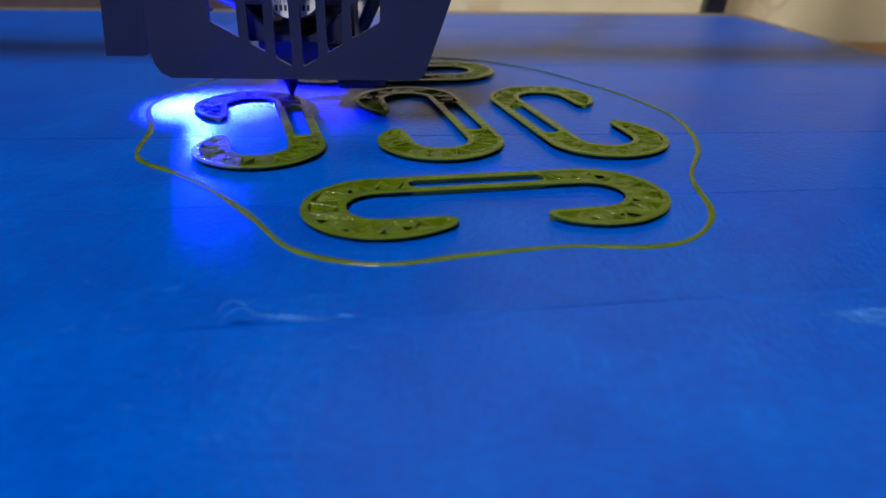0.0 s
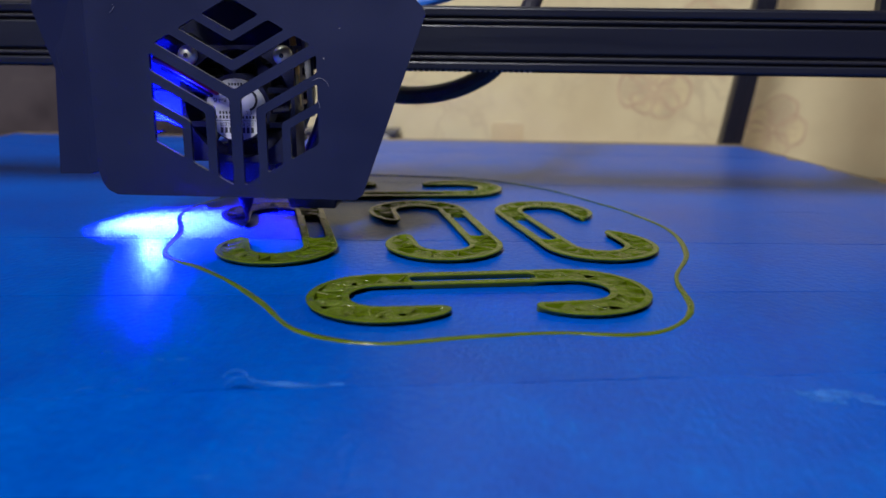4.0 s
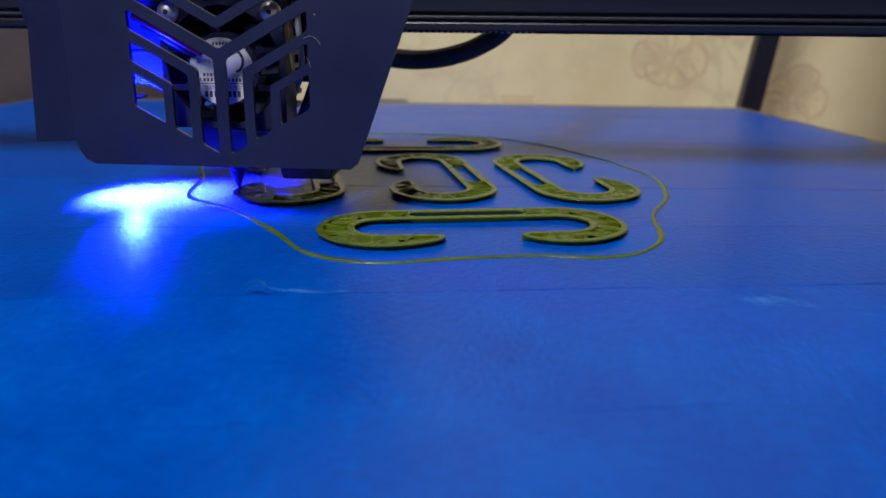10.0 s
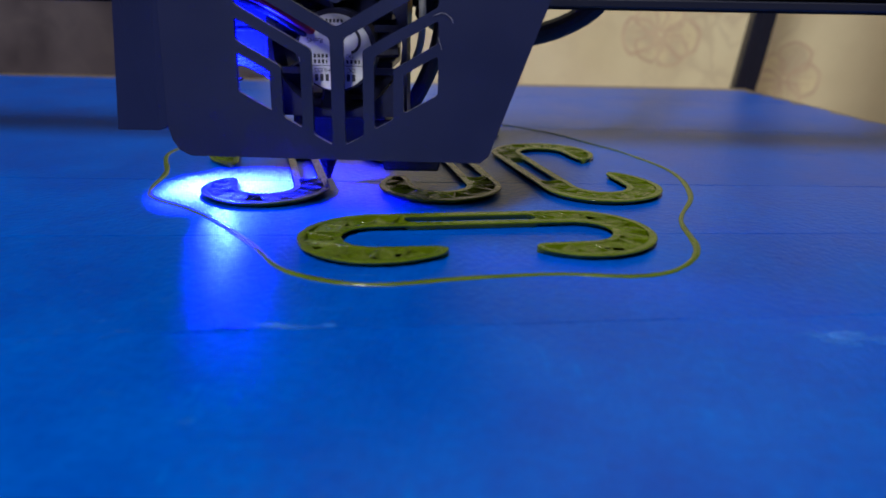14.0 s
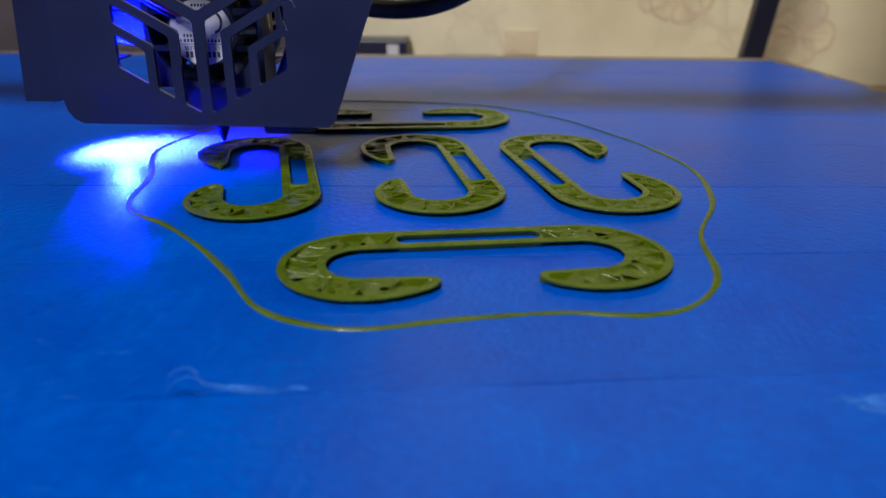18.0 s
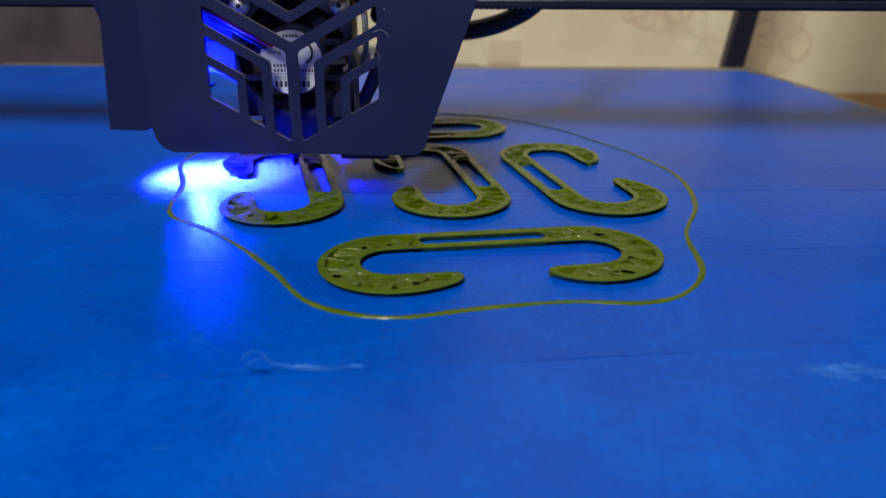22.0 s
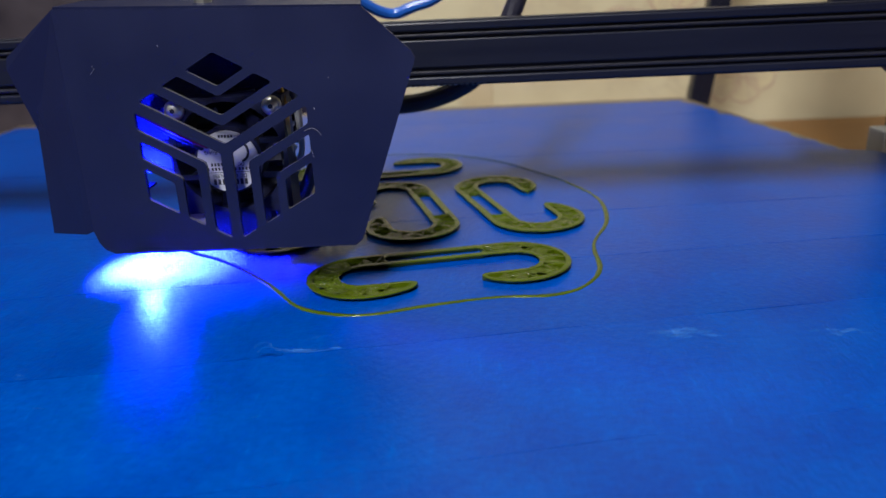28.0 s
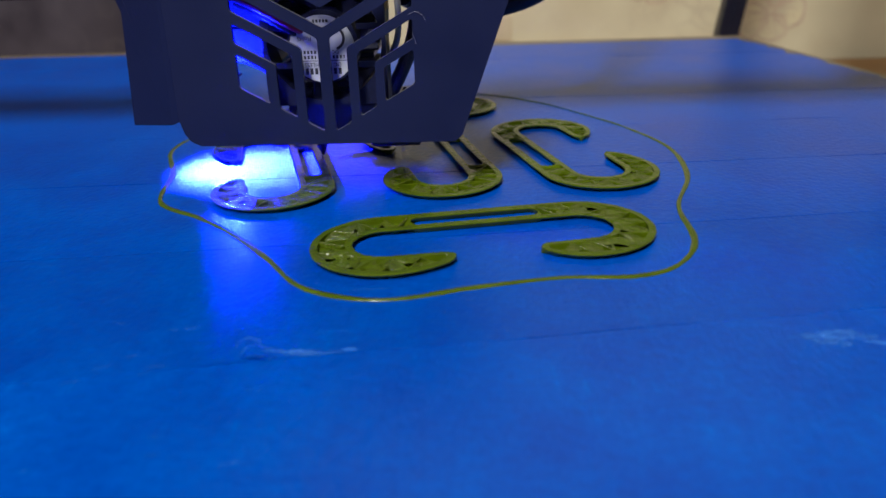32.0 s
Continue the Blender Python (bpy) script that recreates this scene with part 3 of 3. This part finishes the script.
def infill(bm, rows, side, h, seed):
    """Zigzag strings of the top layer with sagging webs between them."""
    q = random.Random(seed)

    def at(u, v, z=0.0):
        i = max(0, min(int(u), len(rows) - 2))
        f = u - i
        o = Vector(rows[i][0]).lerp(Vector(rows[i + 1][0]), f)
        n = Vector(rows[i][1]).lerp(Vector(rows[i + 1][1]), f)
        w = (n - o).length
        m = min(0.4, 1.6 / w)
        p = o.lerp(n, m + (1 - 2 * m) * v)
        return Vector((p.x * side, p.y, z))

    def string(a, b, wide):
        d = (b - a).normalized()
        n = Vector((-d.y, d.x, 0)) * wide / 2
        vs = []
        for p in (a, b):
            vs.append([bm.verts.new((p + e) * MM) for e in (-n - Vector((0, 0, 1.1)), -n * 0.9 - Vector((0, 0, 0.12)), n * 0, n * 0.9 - Vector((0, 0, 0.12)), n - Vector((0, 0, 1.1)))])
        for k in range(4):
            bm.faces.new((vs[0][k], vs[0][k + 1], vs[1][k + 1], vs[1][k]))

    def web(a, b, c):
        """A glossy wrinkled skin over one cell, with one corner left open as a pit."""
        p = [a, b, c]
        k = q.randrange(3)
        a, b, c = p[k], p[(k + 1) % 3], p[(k + 2) % 3]
        cut, deep = q.uniform(0.34, 0.66), q.uniform(0.03, 0.4)
        n = 4
        grid = {}
        for i in range(n + 1):
            for j in range(n + 1):
                reach = (1 - cut) * (1 - i / n)
                l_, r_ = b.lerp(a, reach), c.lerp(a, reach)
                sag = 0.03 + q.uniform(-0.07, 0.1) + deep * (1 - i / n) ** 1.4
                grid[i, j] = bm.verts.new((l_.lerp(r_, j / n) - Vector((0, 0, sag))) * MM)
        for i in range(n):
            for j in range(n):
                bm.faces.new((grid[i, j], grid[i + 1, j], grid[i + 1, j + 1], grid[i, j + 1]))

    end = max(i for i, r in enumerate(rows) if r[2] > 0.9) + 1.0
    pts, u, up, left = [], 0.2, 0, 0.0
    while u < end:
        if left <= 0.0:
            pts.append(at(u, up, h + q.uniform(-0.08, 0.03)))
            up, left = 1 - up, q.uniform(1.8, 3.0)
        left -= (at(u + 0.1, 0.5) - at(u, 0.5)).length
        u += 0.1
    for i in range(len(pts) - 1):
        string(pts[i], pts[i + 1], q.uniform(0.35, 0.65))
        if i + 2 < len(pts) and q.random() < 0.86:
            web(pts[i], pts[i + 1], pts[i + 2])
    for i in range(0, len(pts) - 3, 2):
        if q.random() < 0.35:
            a, b = pts[i], pts[i + 3]
            string(a, b, q.uniform(0.35, 0.6))
    for f in bm.faces:
        f.normal_update()
        if f.normal.z < 0:
            f.normal_flip()


def build_clip(seed, label):
    h = 1.5
    clip = thing("printed_clip", label, "clip", "printed clips on the bed")
    for side, tip in ((1, 10.0), (-1, 7.9)):
        rows = clip_sections(tip)
        bm = bmesh.new()
        band(bm, rows, side, h, 1.65, 1.25)
        bmesh.ops.recalc_face_normals(bm, faces=bm.faces)
        hook = part("hook", bm, OLIVE, clip)
        bm = bmesh.new()
        infill(bm, rows, side, h, seed * 7 + side)
        tagged(part("infill", bm, INFILL, hook, "glossy open infill strings"), kind="stuff")
    for name, outer in (("inner_rail", False), ("outer_rail", True)):
        bm = bmesh.new()
        band(bm, rail_sections(outer), 1, h, 0.9, 0.0)
        bmesh.ops.recalc_face_normals(bm, faces=bm.faces)
        part(name, bm, OLIVE, clip)
    return clip


clip_things = []
U = 75.0
PLACES = [(0.005, 0.01, 10, "olive green printed plastic clip lying apart, hooks facing the bed front"),
          (0.36, 0.89, 105.5, "olive green printed plastic clip with hooks facing the bare bed"),
          (-0.197, 0.845, -76, "olive green printed plastic clip between two others on blue tape"),
          (-0.795, 0.748, -74, "olive green printed plastic clip being printed under the head"),
          (-0.38, 1.66, 188, "olive green printed plastic clip at the back, hooks facing away")]
for i, (x, y, a, label) in enumerate(PLACES):
    clip_things.append((build_clip(i + 1, label), x * U, y * U, a))

# ---- skirt line round the clips ----
LOOP = [(-1.09, 0.40), (-0.90, 0.235), (-0.75, 0.085), (-0.61, -0.09), (-0.49, -0.265), (-0.36, -0.34), (-0.225, -0.355), (-0.04, -0.30),
        (0.19, -0.252), (0.385, -0.25), (0.51, -0.185), (0.60, -0.02), (0.63, 0.26), (0.745, 0.57), (0.77, 0.93), (0.66, 1.27),
        (0.55, 1.47), (0.33, 1.8), (-0.02, 2.05), (-0.7, 2.12), (-1.0, 1.95), (-1.1, 1.65), (-1.22, 1.38), (-1.28, 1.06), (-1.16, 0.72)]
skirt = thing("skirt_line", "thin olive plastic outline printed round the clips", "plastic line")
path = smooth_path([(x * U, y * U, 0) for x, y in LOOP], 8, True)
bm = bmesh.new()
rings = []
for i, p in enumerate(path):
    d = (path[(i + 1) % len(path)] - path[i - 1]).normalized()
    n = Vector((-d.y, d.x, 0))
    w = (0.68 if p.y < 90 else 0.25) + 0.14 * math.sin(i * 0.37) + 0.05 * math.sin(i * 1.7)
    rings.append([bm.verts.new((p + n * k * w + Vector((0, 0, z))) * MM) for k, z in ((-1, 0.0), (-0.75, 0.3), (0.0, 0.36), (0.75, 0.3), (1, 0.0))])
for i, a in enumerate(rings):
    b_ = rings[(i + 1) % len(rings)]
    for k in range(4):
        bm.faces.new((a[k], b_[k], b_[k + 1], a[k + 1]))
bmesh.ops.recalc_face_normals(bm, faces=bm.faces)
part("strand", bm, OLIVE, skirt, smooth=True)

# ---- print head ----
head = thing("extruder_unit", "dark grey sheet metal print head with a cut-out cube pattern", "extruder")
HEX_X, HEX_Z, HEX_R = 0.9, 40.3, 24.3


def hexagon(r=HEX_R):
    return [Vector((HEX_X + r * 0.89 * sx, HEX_Z + r * sz)) for sx, sz in ((0, -1), (1, -0.5), (1, 0.5), (0, 1), (-1, 0.5), (-1, -0.5))]


def rounded(points, radius, n=4):
    """A plan with its corners cut round."""
    out = []
    P = [Vector(p) for p in points]
    for i, p in enumerate(P):
        a, b = P[i - 1], P[(i + 1) % len(P)]
        r = min(radius, (a - p).length * 0.4, (b - p).length * 0.4)
        s, e = p + (a - p).normalized() * r, p + (b - p).normalized() * r
        for k in range(n + 1):
            t = k / n
            out.append(s * (1 - t) ** 2 + p * 2 * t * (1 - t) + e * t * t)
    return out


def shroud_mesh():
    """The front sheet, with windows left open between the bars of three cube faces."""
    bm = bmesh.new()
    outer = [(-36.4, 20.6), (-35.6, 17.4), (-34.2, 15.3), (-31.8, 14.1), (31.6, 13.9), (33.4, 15.4), (49.5, 60.6), (48.8, 62.4), (37.6, 73), (-35.6, 75.4)]
    loops = [[Vector(p) for p in outer]]
    o = Vector((HEX_X, HEX_Z))
    H = hexagon()
    sides = [(H[2] - o, H[4] - o), (H[4] - o, H[0] - o), (H[0] - o, H[2] - o)]
    cuts = ((0.065, 0.25), (0.36, 0.55), (0.65, 1.0))
    for a, b in sides:
        for m0, m1 in cuts:
            e = 0.985
            if m1 >= 1.0:
                ring = [(m0, m0), (e, m0), (e, e), (m0, e)]
            else:
                ring = [(m0, m0), (e, m0), (e, m1), (m1, m1), (m1, e), (m0, e)]
            loops.append(rounded([o + a * s + b * t for s, t in ring], 0.7, 2))
    edges = []
    for lp in loops:
        vs = [bm.verts.new((p.x * MM, 0, p.y * MM)) for p in lp]
        edges += [bm.edges.new((vs[i], vs[(i + 1) % len(vs)])) for i in range(len(vs))]
    bmesh.ops.triangle_fill(bm, use_beauty=True, use_dissolve=False, edges=edges)
    r = bmesh.ops.extrude_face_region(bm, geom=list(bm.faces))
    bmesh.ops.translate(bm, verts=[v for v in r["geom"] if isinstance(v, bmesh.types.BMVert)], vec=(0, 1.2 * MM, 0))
    bmesh.ops.recalc_face_normals(bm, faces=bm.faces)
    return bm


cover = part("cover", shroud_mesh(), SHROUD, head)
cover.data.materials.append(LIT_EDGE)
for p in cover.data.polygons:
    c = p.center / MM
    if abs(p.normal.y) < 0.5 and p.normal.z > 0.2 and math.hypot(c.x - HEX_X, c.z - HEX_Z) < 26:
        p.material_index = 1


def sheet(name, points, thick, mat, parent, label=""):
    bm = bmesh.new()
    bm.faces.new([bm.verts.new(Vector(p) * MM) for p in points])
    ob = part(name, bm, mat, parent, label)
    m = ob.modifiers.new("thickness", "SOLIDIFY")
    m.thickness, m.offset = thick * MM, 0
    return ob


sheet("side_wing", [(-36.2, 0.62, 20.4), (-38.6, 1.5, 19.4), (-50.6, 7.7, 18.2), (-48.6, 7.7, 46), (-53.2, 7.7, 61.5), (-52.5, 7.7, 64.5), (-35.4, 0.62, 75.3)], 1.2, SHROUD, head)
sheet("top_flange", [(-35.4, 0.5, 75.5), (37.4, 0.5, 73.1), (36, 14, 74.2), (-34, 14, 76.6)], 1.0, SHROUD, head)
sheet("bottom_lip", [(-31.6, 1.3, 14.3), (31.2, 1.3, 14.1), (31.2, 6, 14.8), (-31.6, 6, 15.0)], 0.8, SHROUD, head)

LINT = material("white_lint", (0.25, 0.25, 0.3), 0.7)
lq = random.Random(31)
for x, z in ((-28.5, 62.0), (24.0, 49.6), (28.2, 57.0), (-12.0, 66.0)):
    part("dust_speck", box(bmesh.new(), x, x + lq.uniform(0.15, 0.35), -0.12, 0.0, z, z + lq.uniform(0.15, 0.45)), LINT, cover)
part("lint_hair", tube(bmesh.new(), [(21.2, -0.1, 44.4), (23.0, -0.3, 45.0), (24.6, -0.3, 44.2), (25.2, -0.1, 43.0)], 0.045, 6), LINT, cover)
part("lint_hair", tube(bmesh.new(), [(22.0, -0.1, 40.2), (22.6, -0.3, 38.8), (22.9, -0.1, 37.6)], 0.045, 6), LINT, cover)
part("lint_hair", tube(bmesh.new(), [(-29.2, -0.1, 60.2), (-28.4, -0.3, 61.0), (-28.0, -0.1, 61.6)], 0.045, 6), LINT, cover)

# the small axial fan behind the windows
FX, FZ = 0.3, 37.8
fan = part("fan_frame", bmesh.new(), BLACKP, head)
bm = bmesh.new()
sq = [bm.verts.new(Vector((FX + a, 4.6, FZ + b)) * MM) for a, b in ((-15, -15), (15, -15), (15, 15), (-15, 15))]
ci = [bm.verts.new(Vector((FX + 14.0 * math.cos(2 * math.pi * k / 32), 4.6, FZ + 14.0 * math.sin(2 * math.pi * k / 32))) * MM) for k in range(32)]
ed = [bm.edges.new((sq[i], sq[(i + 1) % 4])) for i in range(4)] + [bm.edges.new((ci[i], ci[(i + 1) % 32])) for i in range(32)]
bmesh.ops.triangle_fill(bm, use_beauty=True, edges=ed)
r = bmesh.ops.extrude_face_region(bm, geom=list(bm.faces))
bmesh.ops.translate(bm, verts=[v for v in r["geom"] if isinstance(v, bmesh.types.BMVert)], vec=(0, 10 * MM, 0))
bmesh.ops.recalc_face_normals(bm, faces=bm.faces)
bm.to_mesh(fan.data)
bm.free()
part("fan_hub", rod(bmesh.new(), (FX - 0.4, 5.2, FZ - 1), (FX - 0.4, 13, FZ - 1), 8.8, 32), BLACKP, fan)
for k in range(7):
    bm = bmesh.new()
    a = 2 * math.pi * k / 7
    vs = []
    for rr, tw, dy in ((8.6, -0.12, 6.5), (13.4, -0.05, 6.0), (13.4, 0.42, 12.0), (8.6, 0.34, 12.5)):
        vs.append(bm.verts.new(Vector((FX - 0.4 + rr * math.cos(a + tw), dy, FZ - 1 + rr * math.sin(a + tw))) * MM))
    bm.faces.new(vs)
    bl = part("fan_blade", bm, BLACKP, fan)
    m = bl.modifiers.new("thickness", "SOLIDIFY")
    m.thickness = 0.7 * MM
for sx in (-1, 1):
    for k in (0, 1):
        a = math.radians(45 + 90 * k) * sx
        part("fan_spoke", box(bmesh.new(), FX - 15 if sx < 0 else FX + 8, FX - 8 if sx < 0 else FX + 15, 5.0, 6.0, FZ - 6 + 9 * k, FZ - 4.6 + 9 * k), BLACKP, fan)
SX, SZ = -0.3, 36.4
label_disc = part("fan_label", rod(bmesh.new(), (SX, 5.2, SZ), (SX, 4.9, SZ), 8.0, 40), WHITE, fan, "round white paper label printed upside down")


def writing(text, x, z, size, parent):
    c = bpy.data.curves.new("lettering", "FONT")
    c.body, c.size, c.align_x, c.align_y = text, size * MM, "CENTER", "CENTER"
    c.extrude = 0.01 * MM
    c.materials.append(INK)
    ob = new("lettering", c)
    ob.parent = parent
    ob.matrix_basis = pose(x * MM, 4.83 * MM, z * MM, 90, 180, 0)
    return ob


writing("DC BRUSHLESS", SX - 0.1, SZ - 3.75, 1.35, label_disc)
writing("DC", SX + 3.2, SZ - 0.75, 1.15, label_disc)
writing("RoHS", SX - 4.2, SZ + 2.5, 1.5, label_disc)
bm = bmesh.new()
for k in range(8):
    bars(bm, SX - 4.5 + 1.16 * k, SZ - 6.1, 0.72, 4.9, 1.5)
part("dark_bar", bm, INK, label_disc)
bm = bmesh.new()
for k in range(13):
    bars(bm, SX - 5.5 + 0.88 * k, SZ - 2.35, 0.5 if k % 4 else 0.3, 4.9, 0.8)
for k in range(4):
    bars(bm, SX - 4.6 + 0.85 * k, SZ - 1.15, 0.5, 4.9, 0.8)
for k in range(5):
    bars(bm, SX - 1.8 + 0.8 * k, SZ + 6.2, 0.5, 4.9, 0.7)
bars(bm, SX - 6.4, SZ - 2.9, 12.8, 4.9, 0.14)
part("small_print", bm, INK, label_disc)
bm = bmesh.new()
for k in range(16):
    a = math.radians(-75 + k * 10)
    rod(bm, (SX + 3.3 + 2.1 * math.cos(a), 4.9, SZ + 2.5 + 2.5 * math.sin(a)), (SX + 3.3 + 2.1 * math.cos(a), 4.82, SZ + 2.5 + 2.5 * math.sin(a)), 0.36, 8)
part("round_mark", bm, INK, label_disc)
for x, z in ((-12.0, 50.1), (12.7, 50.3)):
    bm = bmesh.new()
    bmesh.ops.create_uvsphere(bm, u_segments=20, v_segments=12, radius=2.6 * MM, matrix=Matrix.Translation(Vector((x, 4.4, z)) * MM) @ Matrix.Diagonal((1, 0.62, 1, 1)))
    sc = part("screw", bm, STEEL, fan, smooth=True)
    part("socket_recess", rod(bmesh.new(), (x, 3.6, z), (x, 2.76, z), 0.65, 6), BLACKP, sc)

# wiring, heat sink, blower, hot end and carriage
part("red_wire", tube(bmesh.new(), [(-23, 10, 49), (-16, 4.0, 47), (-11, 2.9, 44.6), (-7.0, 3.4, 42.2), (-5, 6.0, 40.6)], 1.05), RED, head)
part("black_wire", tube(bmesh.new(), [(-22, 12, 46.6), (-15, 4.6, 45.0), (-10, 3.6, 42.4), (-6, 6, 39.5)], 0.8), BLACKP, head)
part("white_wire", tube(bmesh.new(), [(15, 18, 56), (17.6, 9, 52), (18.4, 8, 44), (17, 14, 36), (12, 22, 28)], 0.8), GREYP, head)
part("copper_wire", tube(bmesh.new(), [(12, 16, 58), (15.0, 8, 50), (15.2, 8, 43), (14, 14, 34)], 0.9), BRASS, head)
part("hot_end_cable", tube(bmesh.new(), [(11, 24, 17), (15.5, 21, 24), (19.5, 18, 32), (22, 17, 40), (22.4, 18, 49), (17, 24, 60)], 1.9, 12), SLEEVE, head, "dark braided cable to the hot end")
sink = part("heat_sink", box(bmesh.new(), -9, 9, 18, 34, 20, 24, 0.4), BLACK, head)
for k in range(7):
    part("fin", box(bmesh.new(), -11, 11, 16, 38, 25 + k * 3.6, 26.4 + k * 3.6, 0.2), BLACK, sink)
part("sink_core", rod(bmesh.new(), (-1, 27, 23), (-1, 27, 52), 4, 20), BLACK, sink)
bm = bmesh.new()
scroll = [(-33.5, 34.6), (-28, 32.8), (-22.5, 32.4), (-18.5, 30.6), (-15.5, 28.4), (-14.2, 31.5), (-14.6, 45), (-17.5, 52), (-24, 56), (-33.5, 57)]
r = bmesh.ops.extrude_face_region(bm, geom=[bm.faces.new([bm.verts.new(Vector((x, 13, z)) * MM) for x, z in scroll])])
bmesh.ops.translate(bm, verts=[v for v in r["geom"] if isinstance(v, bmesh.types.BMVert)], vec=(0, 28 * MM, 0))
bmesh.ops.recalc_face_normals(bm, faces=bm.faces)
blower = part("blower", bm, BLUE_BLACK, head, "dark plastic part cooling blower")
part("blower_seam", box(bmesh.new(), -33, -15, 12.6, 13.2, 40.2, 40.8, 0.1), BLACKP, blower)
part("blower_screw", rod(bmesh.new(), (-18.2, 13.2, 48.6), (-18.2, 12.2, 48.6), 1.3, 12), BLACKP, blower)
block = part("heater_block", box(bmesh.new(), -15, 4, 26, 44, 8.6, 21, 0.6), BLACKP, head)
part("nozzle", rod(bmesh.new(), (-8, 34, 8.6), (-8, 34, 1.6), 3.0, 16, 0.5), DARK_BRASS, block)
part("heat_break", rod(bmesh.new(), (-8, 34, 13), (-8, 34, 20), 2.5, 14), BLACKP, block)
part("thermistor_wire", tube(bmesh.new(), [(2, 30, 12), (9, 27, 11), (15, 26, 12), (18, 28, 22)], 0.8), BLACKP, block)
bm = bmesh.new()
box(bm, 5, 25, 24, 46, 6.2, 19, 0.8)
for v in bm.verts:
    if v.co.z < 9 * MM:
        v.co.x += (14 * MM - v.co.x) * 0.3
part("cooling_duct", bm, BLACKP, head, "black plastic cooling duct")
part("carriage_plate", box(bmesh.new(), -33, 9, 57, 61, 30, 86, 1), BLACK, head)
part("top_bracket", box(bmesh.new(), -30, 28, 16, 56, 66, 74, 1), BLACKP, head)
for x in (-22, 18):
    w = part("roller", rod(bmesh.new(), (x, 66, 73.5), (x, 76, 73.5), 8, 24), BLACKP, head)
    part("roller_bolt", rod(bmesh.new(), (x, 61, 73.5), (x, 56, 73.5), 3.2, 12), STEEL, w)
w = part("roller", rod(bmesh.new(), (-2, 66, 37), (-2, 76, 37), 8, 24), BLACKP, head)
part("roller_bolt", rod(bmesh.new(), (-2, 61, 37), (-2, 56, 37), 3.2, 12), STEEL, w)
part("tube_fitting", rod(bmesh.new(), (2, 24, 74), (2, 24, 83), 4.5, 6), STEEL, head)
part("top_screw", rod(bmesh.new(), (-2, 8, 75.2), (-2, 8, 77.4), 2.2, 16), STEEL, head)
part("filament_tube", tube(bmesh.new(), [(2, 24, 83), (4, 40, 98), (16, 80, 82), (34, 96, 68.5), (45, 98, 69.5), (60, 100, 77), (90, 110, 110), (100, 120, 180)], 2.0), BLUE_TUBE, head)
part("cable_loom", tube(bmesh.new(), [(16, 62, 44), (24, 84, 38), (36, 95, 35.4), (48, 96, 36.2), (60, 96, 40.0), (70, 96, 47), (79, 97, 62), (86, 98, 84), (88, 104, 130), (80, 120, 200)], 3.4, 12), SLEEVE, head, "dark braided cable loom")
LX, LY = -36.5, 27.0
lamp_board = part("led_board", box(bmesh.new(), LX - 6, LX + 20, LY - 6, LY + 6, 14.8, 15.8, 0.2), GREYP, head)


def hood(name, cx, cy, r, z0, z1, a0, a1):
    bm = bmesh.new()
    ring = []
    for k in range(25):
        a = math.radians(a0 + (a1 - a0) * k / 24)
        ring.append([bm.verts.new(Vector((cx + r * math.cos(a), cy + r * math.sin(a), z)) * MM) for z in (z0, z1)])
    for p, q in zip(ring, ring[1:]):
        bm.faces.new((p[0], q[0], q[1], p[1]))
    ob = part(name, bm, BLACKP, lamp_board)
    sol = ob.modifiers.new("thickness", "SOLIDIFY")
    sol.thickness = 0.4 * MM


# the bright diode shines down through an unseen ring, notched towards the front, added to shape its pool and streak
hood("shaping_ring", LX + 0.9, LY, 3.0, 12.5, 14.8, -74, 266)
for a0, a1, z0 in ((265, 270, 13.3), (269.5, 273, 13.55), (272.5, 279.5, 13.79), (278.5, 282, 13.55), (281.5, 287, 13.3)):
    hood("shaping_lip", LX + 0.9, LY, 3.0, z0, 14.8, a0, a1)
part("led_base", box(bmesh.new(), LX - 0.6, LX + 0.6, LY - 0.95, LY + 0.95, 14.39, 14.82), BLACKP, lamp_board)
part("blue_emitter", box(bmesh.new(), LX - 0.28, LX + 0.28, LY - 0.8, LY + 0.8, 14.18, 14.4), LED, lamp_board, "glowing blue light diode")
# an added dim emitter beside it, in unseen hoods, widens the blue spill
hood("shaping_ring", LX + 9.0, LY, 3.0, 13.3, 14.8, -100, 100)
hood("shaping_shade", LX + 9.0, LY, 3.0, 12.5, 14.8, 98, 262)
part("blue_emitter", box(bmesh.new(), LX + 6.9, LX + 8.1, LY - 0.6, LY + 0.6, 14.3, 14.82), SPILL_GLOW, lamp_board, "added dim blue emitter that widens the diode's spill")
part("blue_emitter", box(bmesh.new(), -27.5, -26, 4, 5.5, 31, 32.5, 0.2), INNER_GLOW, lamp_board, "added blue emitter for the glow inside the head")
part("glow_baffle", box(bmesh.new(), -31, -23, 2.4, 13, 29.2, 29.8, 0.1), BLACKP, lamp_board)
part("glow_baffle_side", box(bmesh.new(), -31.6, -31.0, 2.4, 13, 29.2, 37, 0.1), BLACKP, lamp_board)
part("bridge", box(bmesh.new(), LX + 16, -12, 12, 22, 15.6, 16.4, 0.2), GREYP, lamp_board)


def motions():
    walk(head, [(t, pose(x * MM, 0, 0)) for t, x, y in PRINT])
    walk(bed, [(t, pose(0, y * MM, 0)) for t, x, y in PRINT])
    walk(skirt, [(t, pose(0, y * MM, 0)) for t, x, y in PRINT])
    for ob, cx, cy, a in clip_things:
        walk(ob, [(t, pose(cx * MM, (cy + y) * MM, 0, 0, 0, a)) for t, x, y in PRINT])


motions()
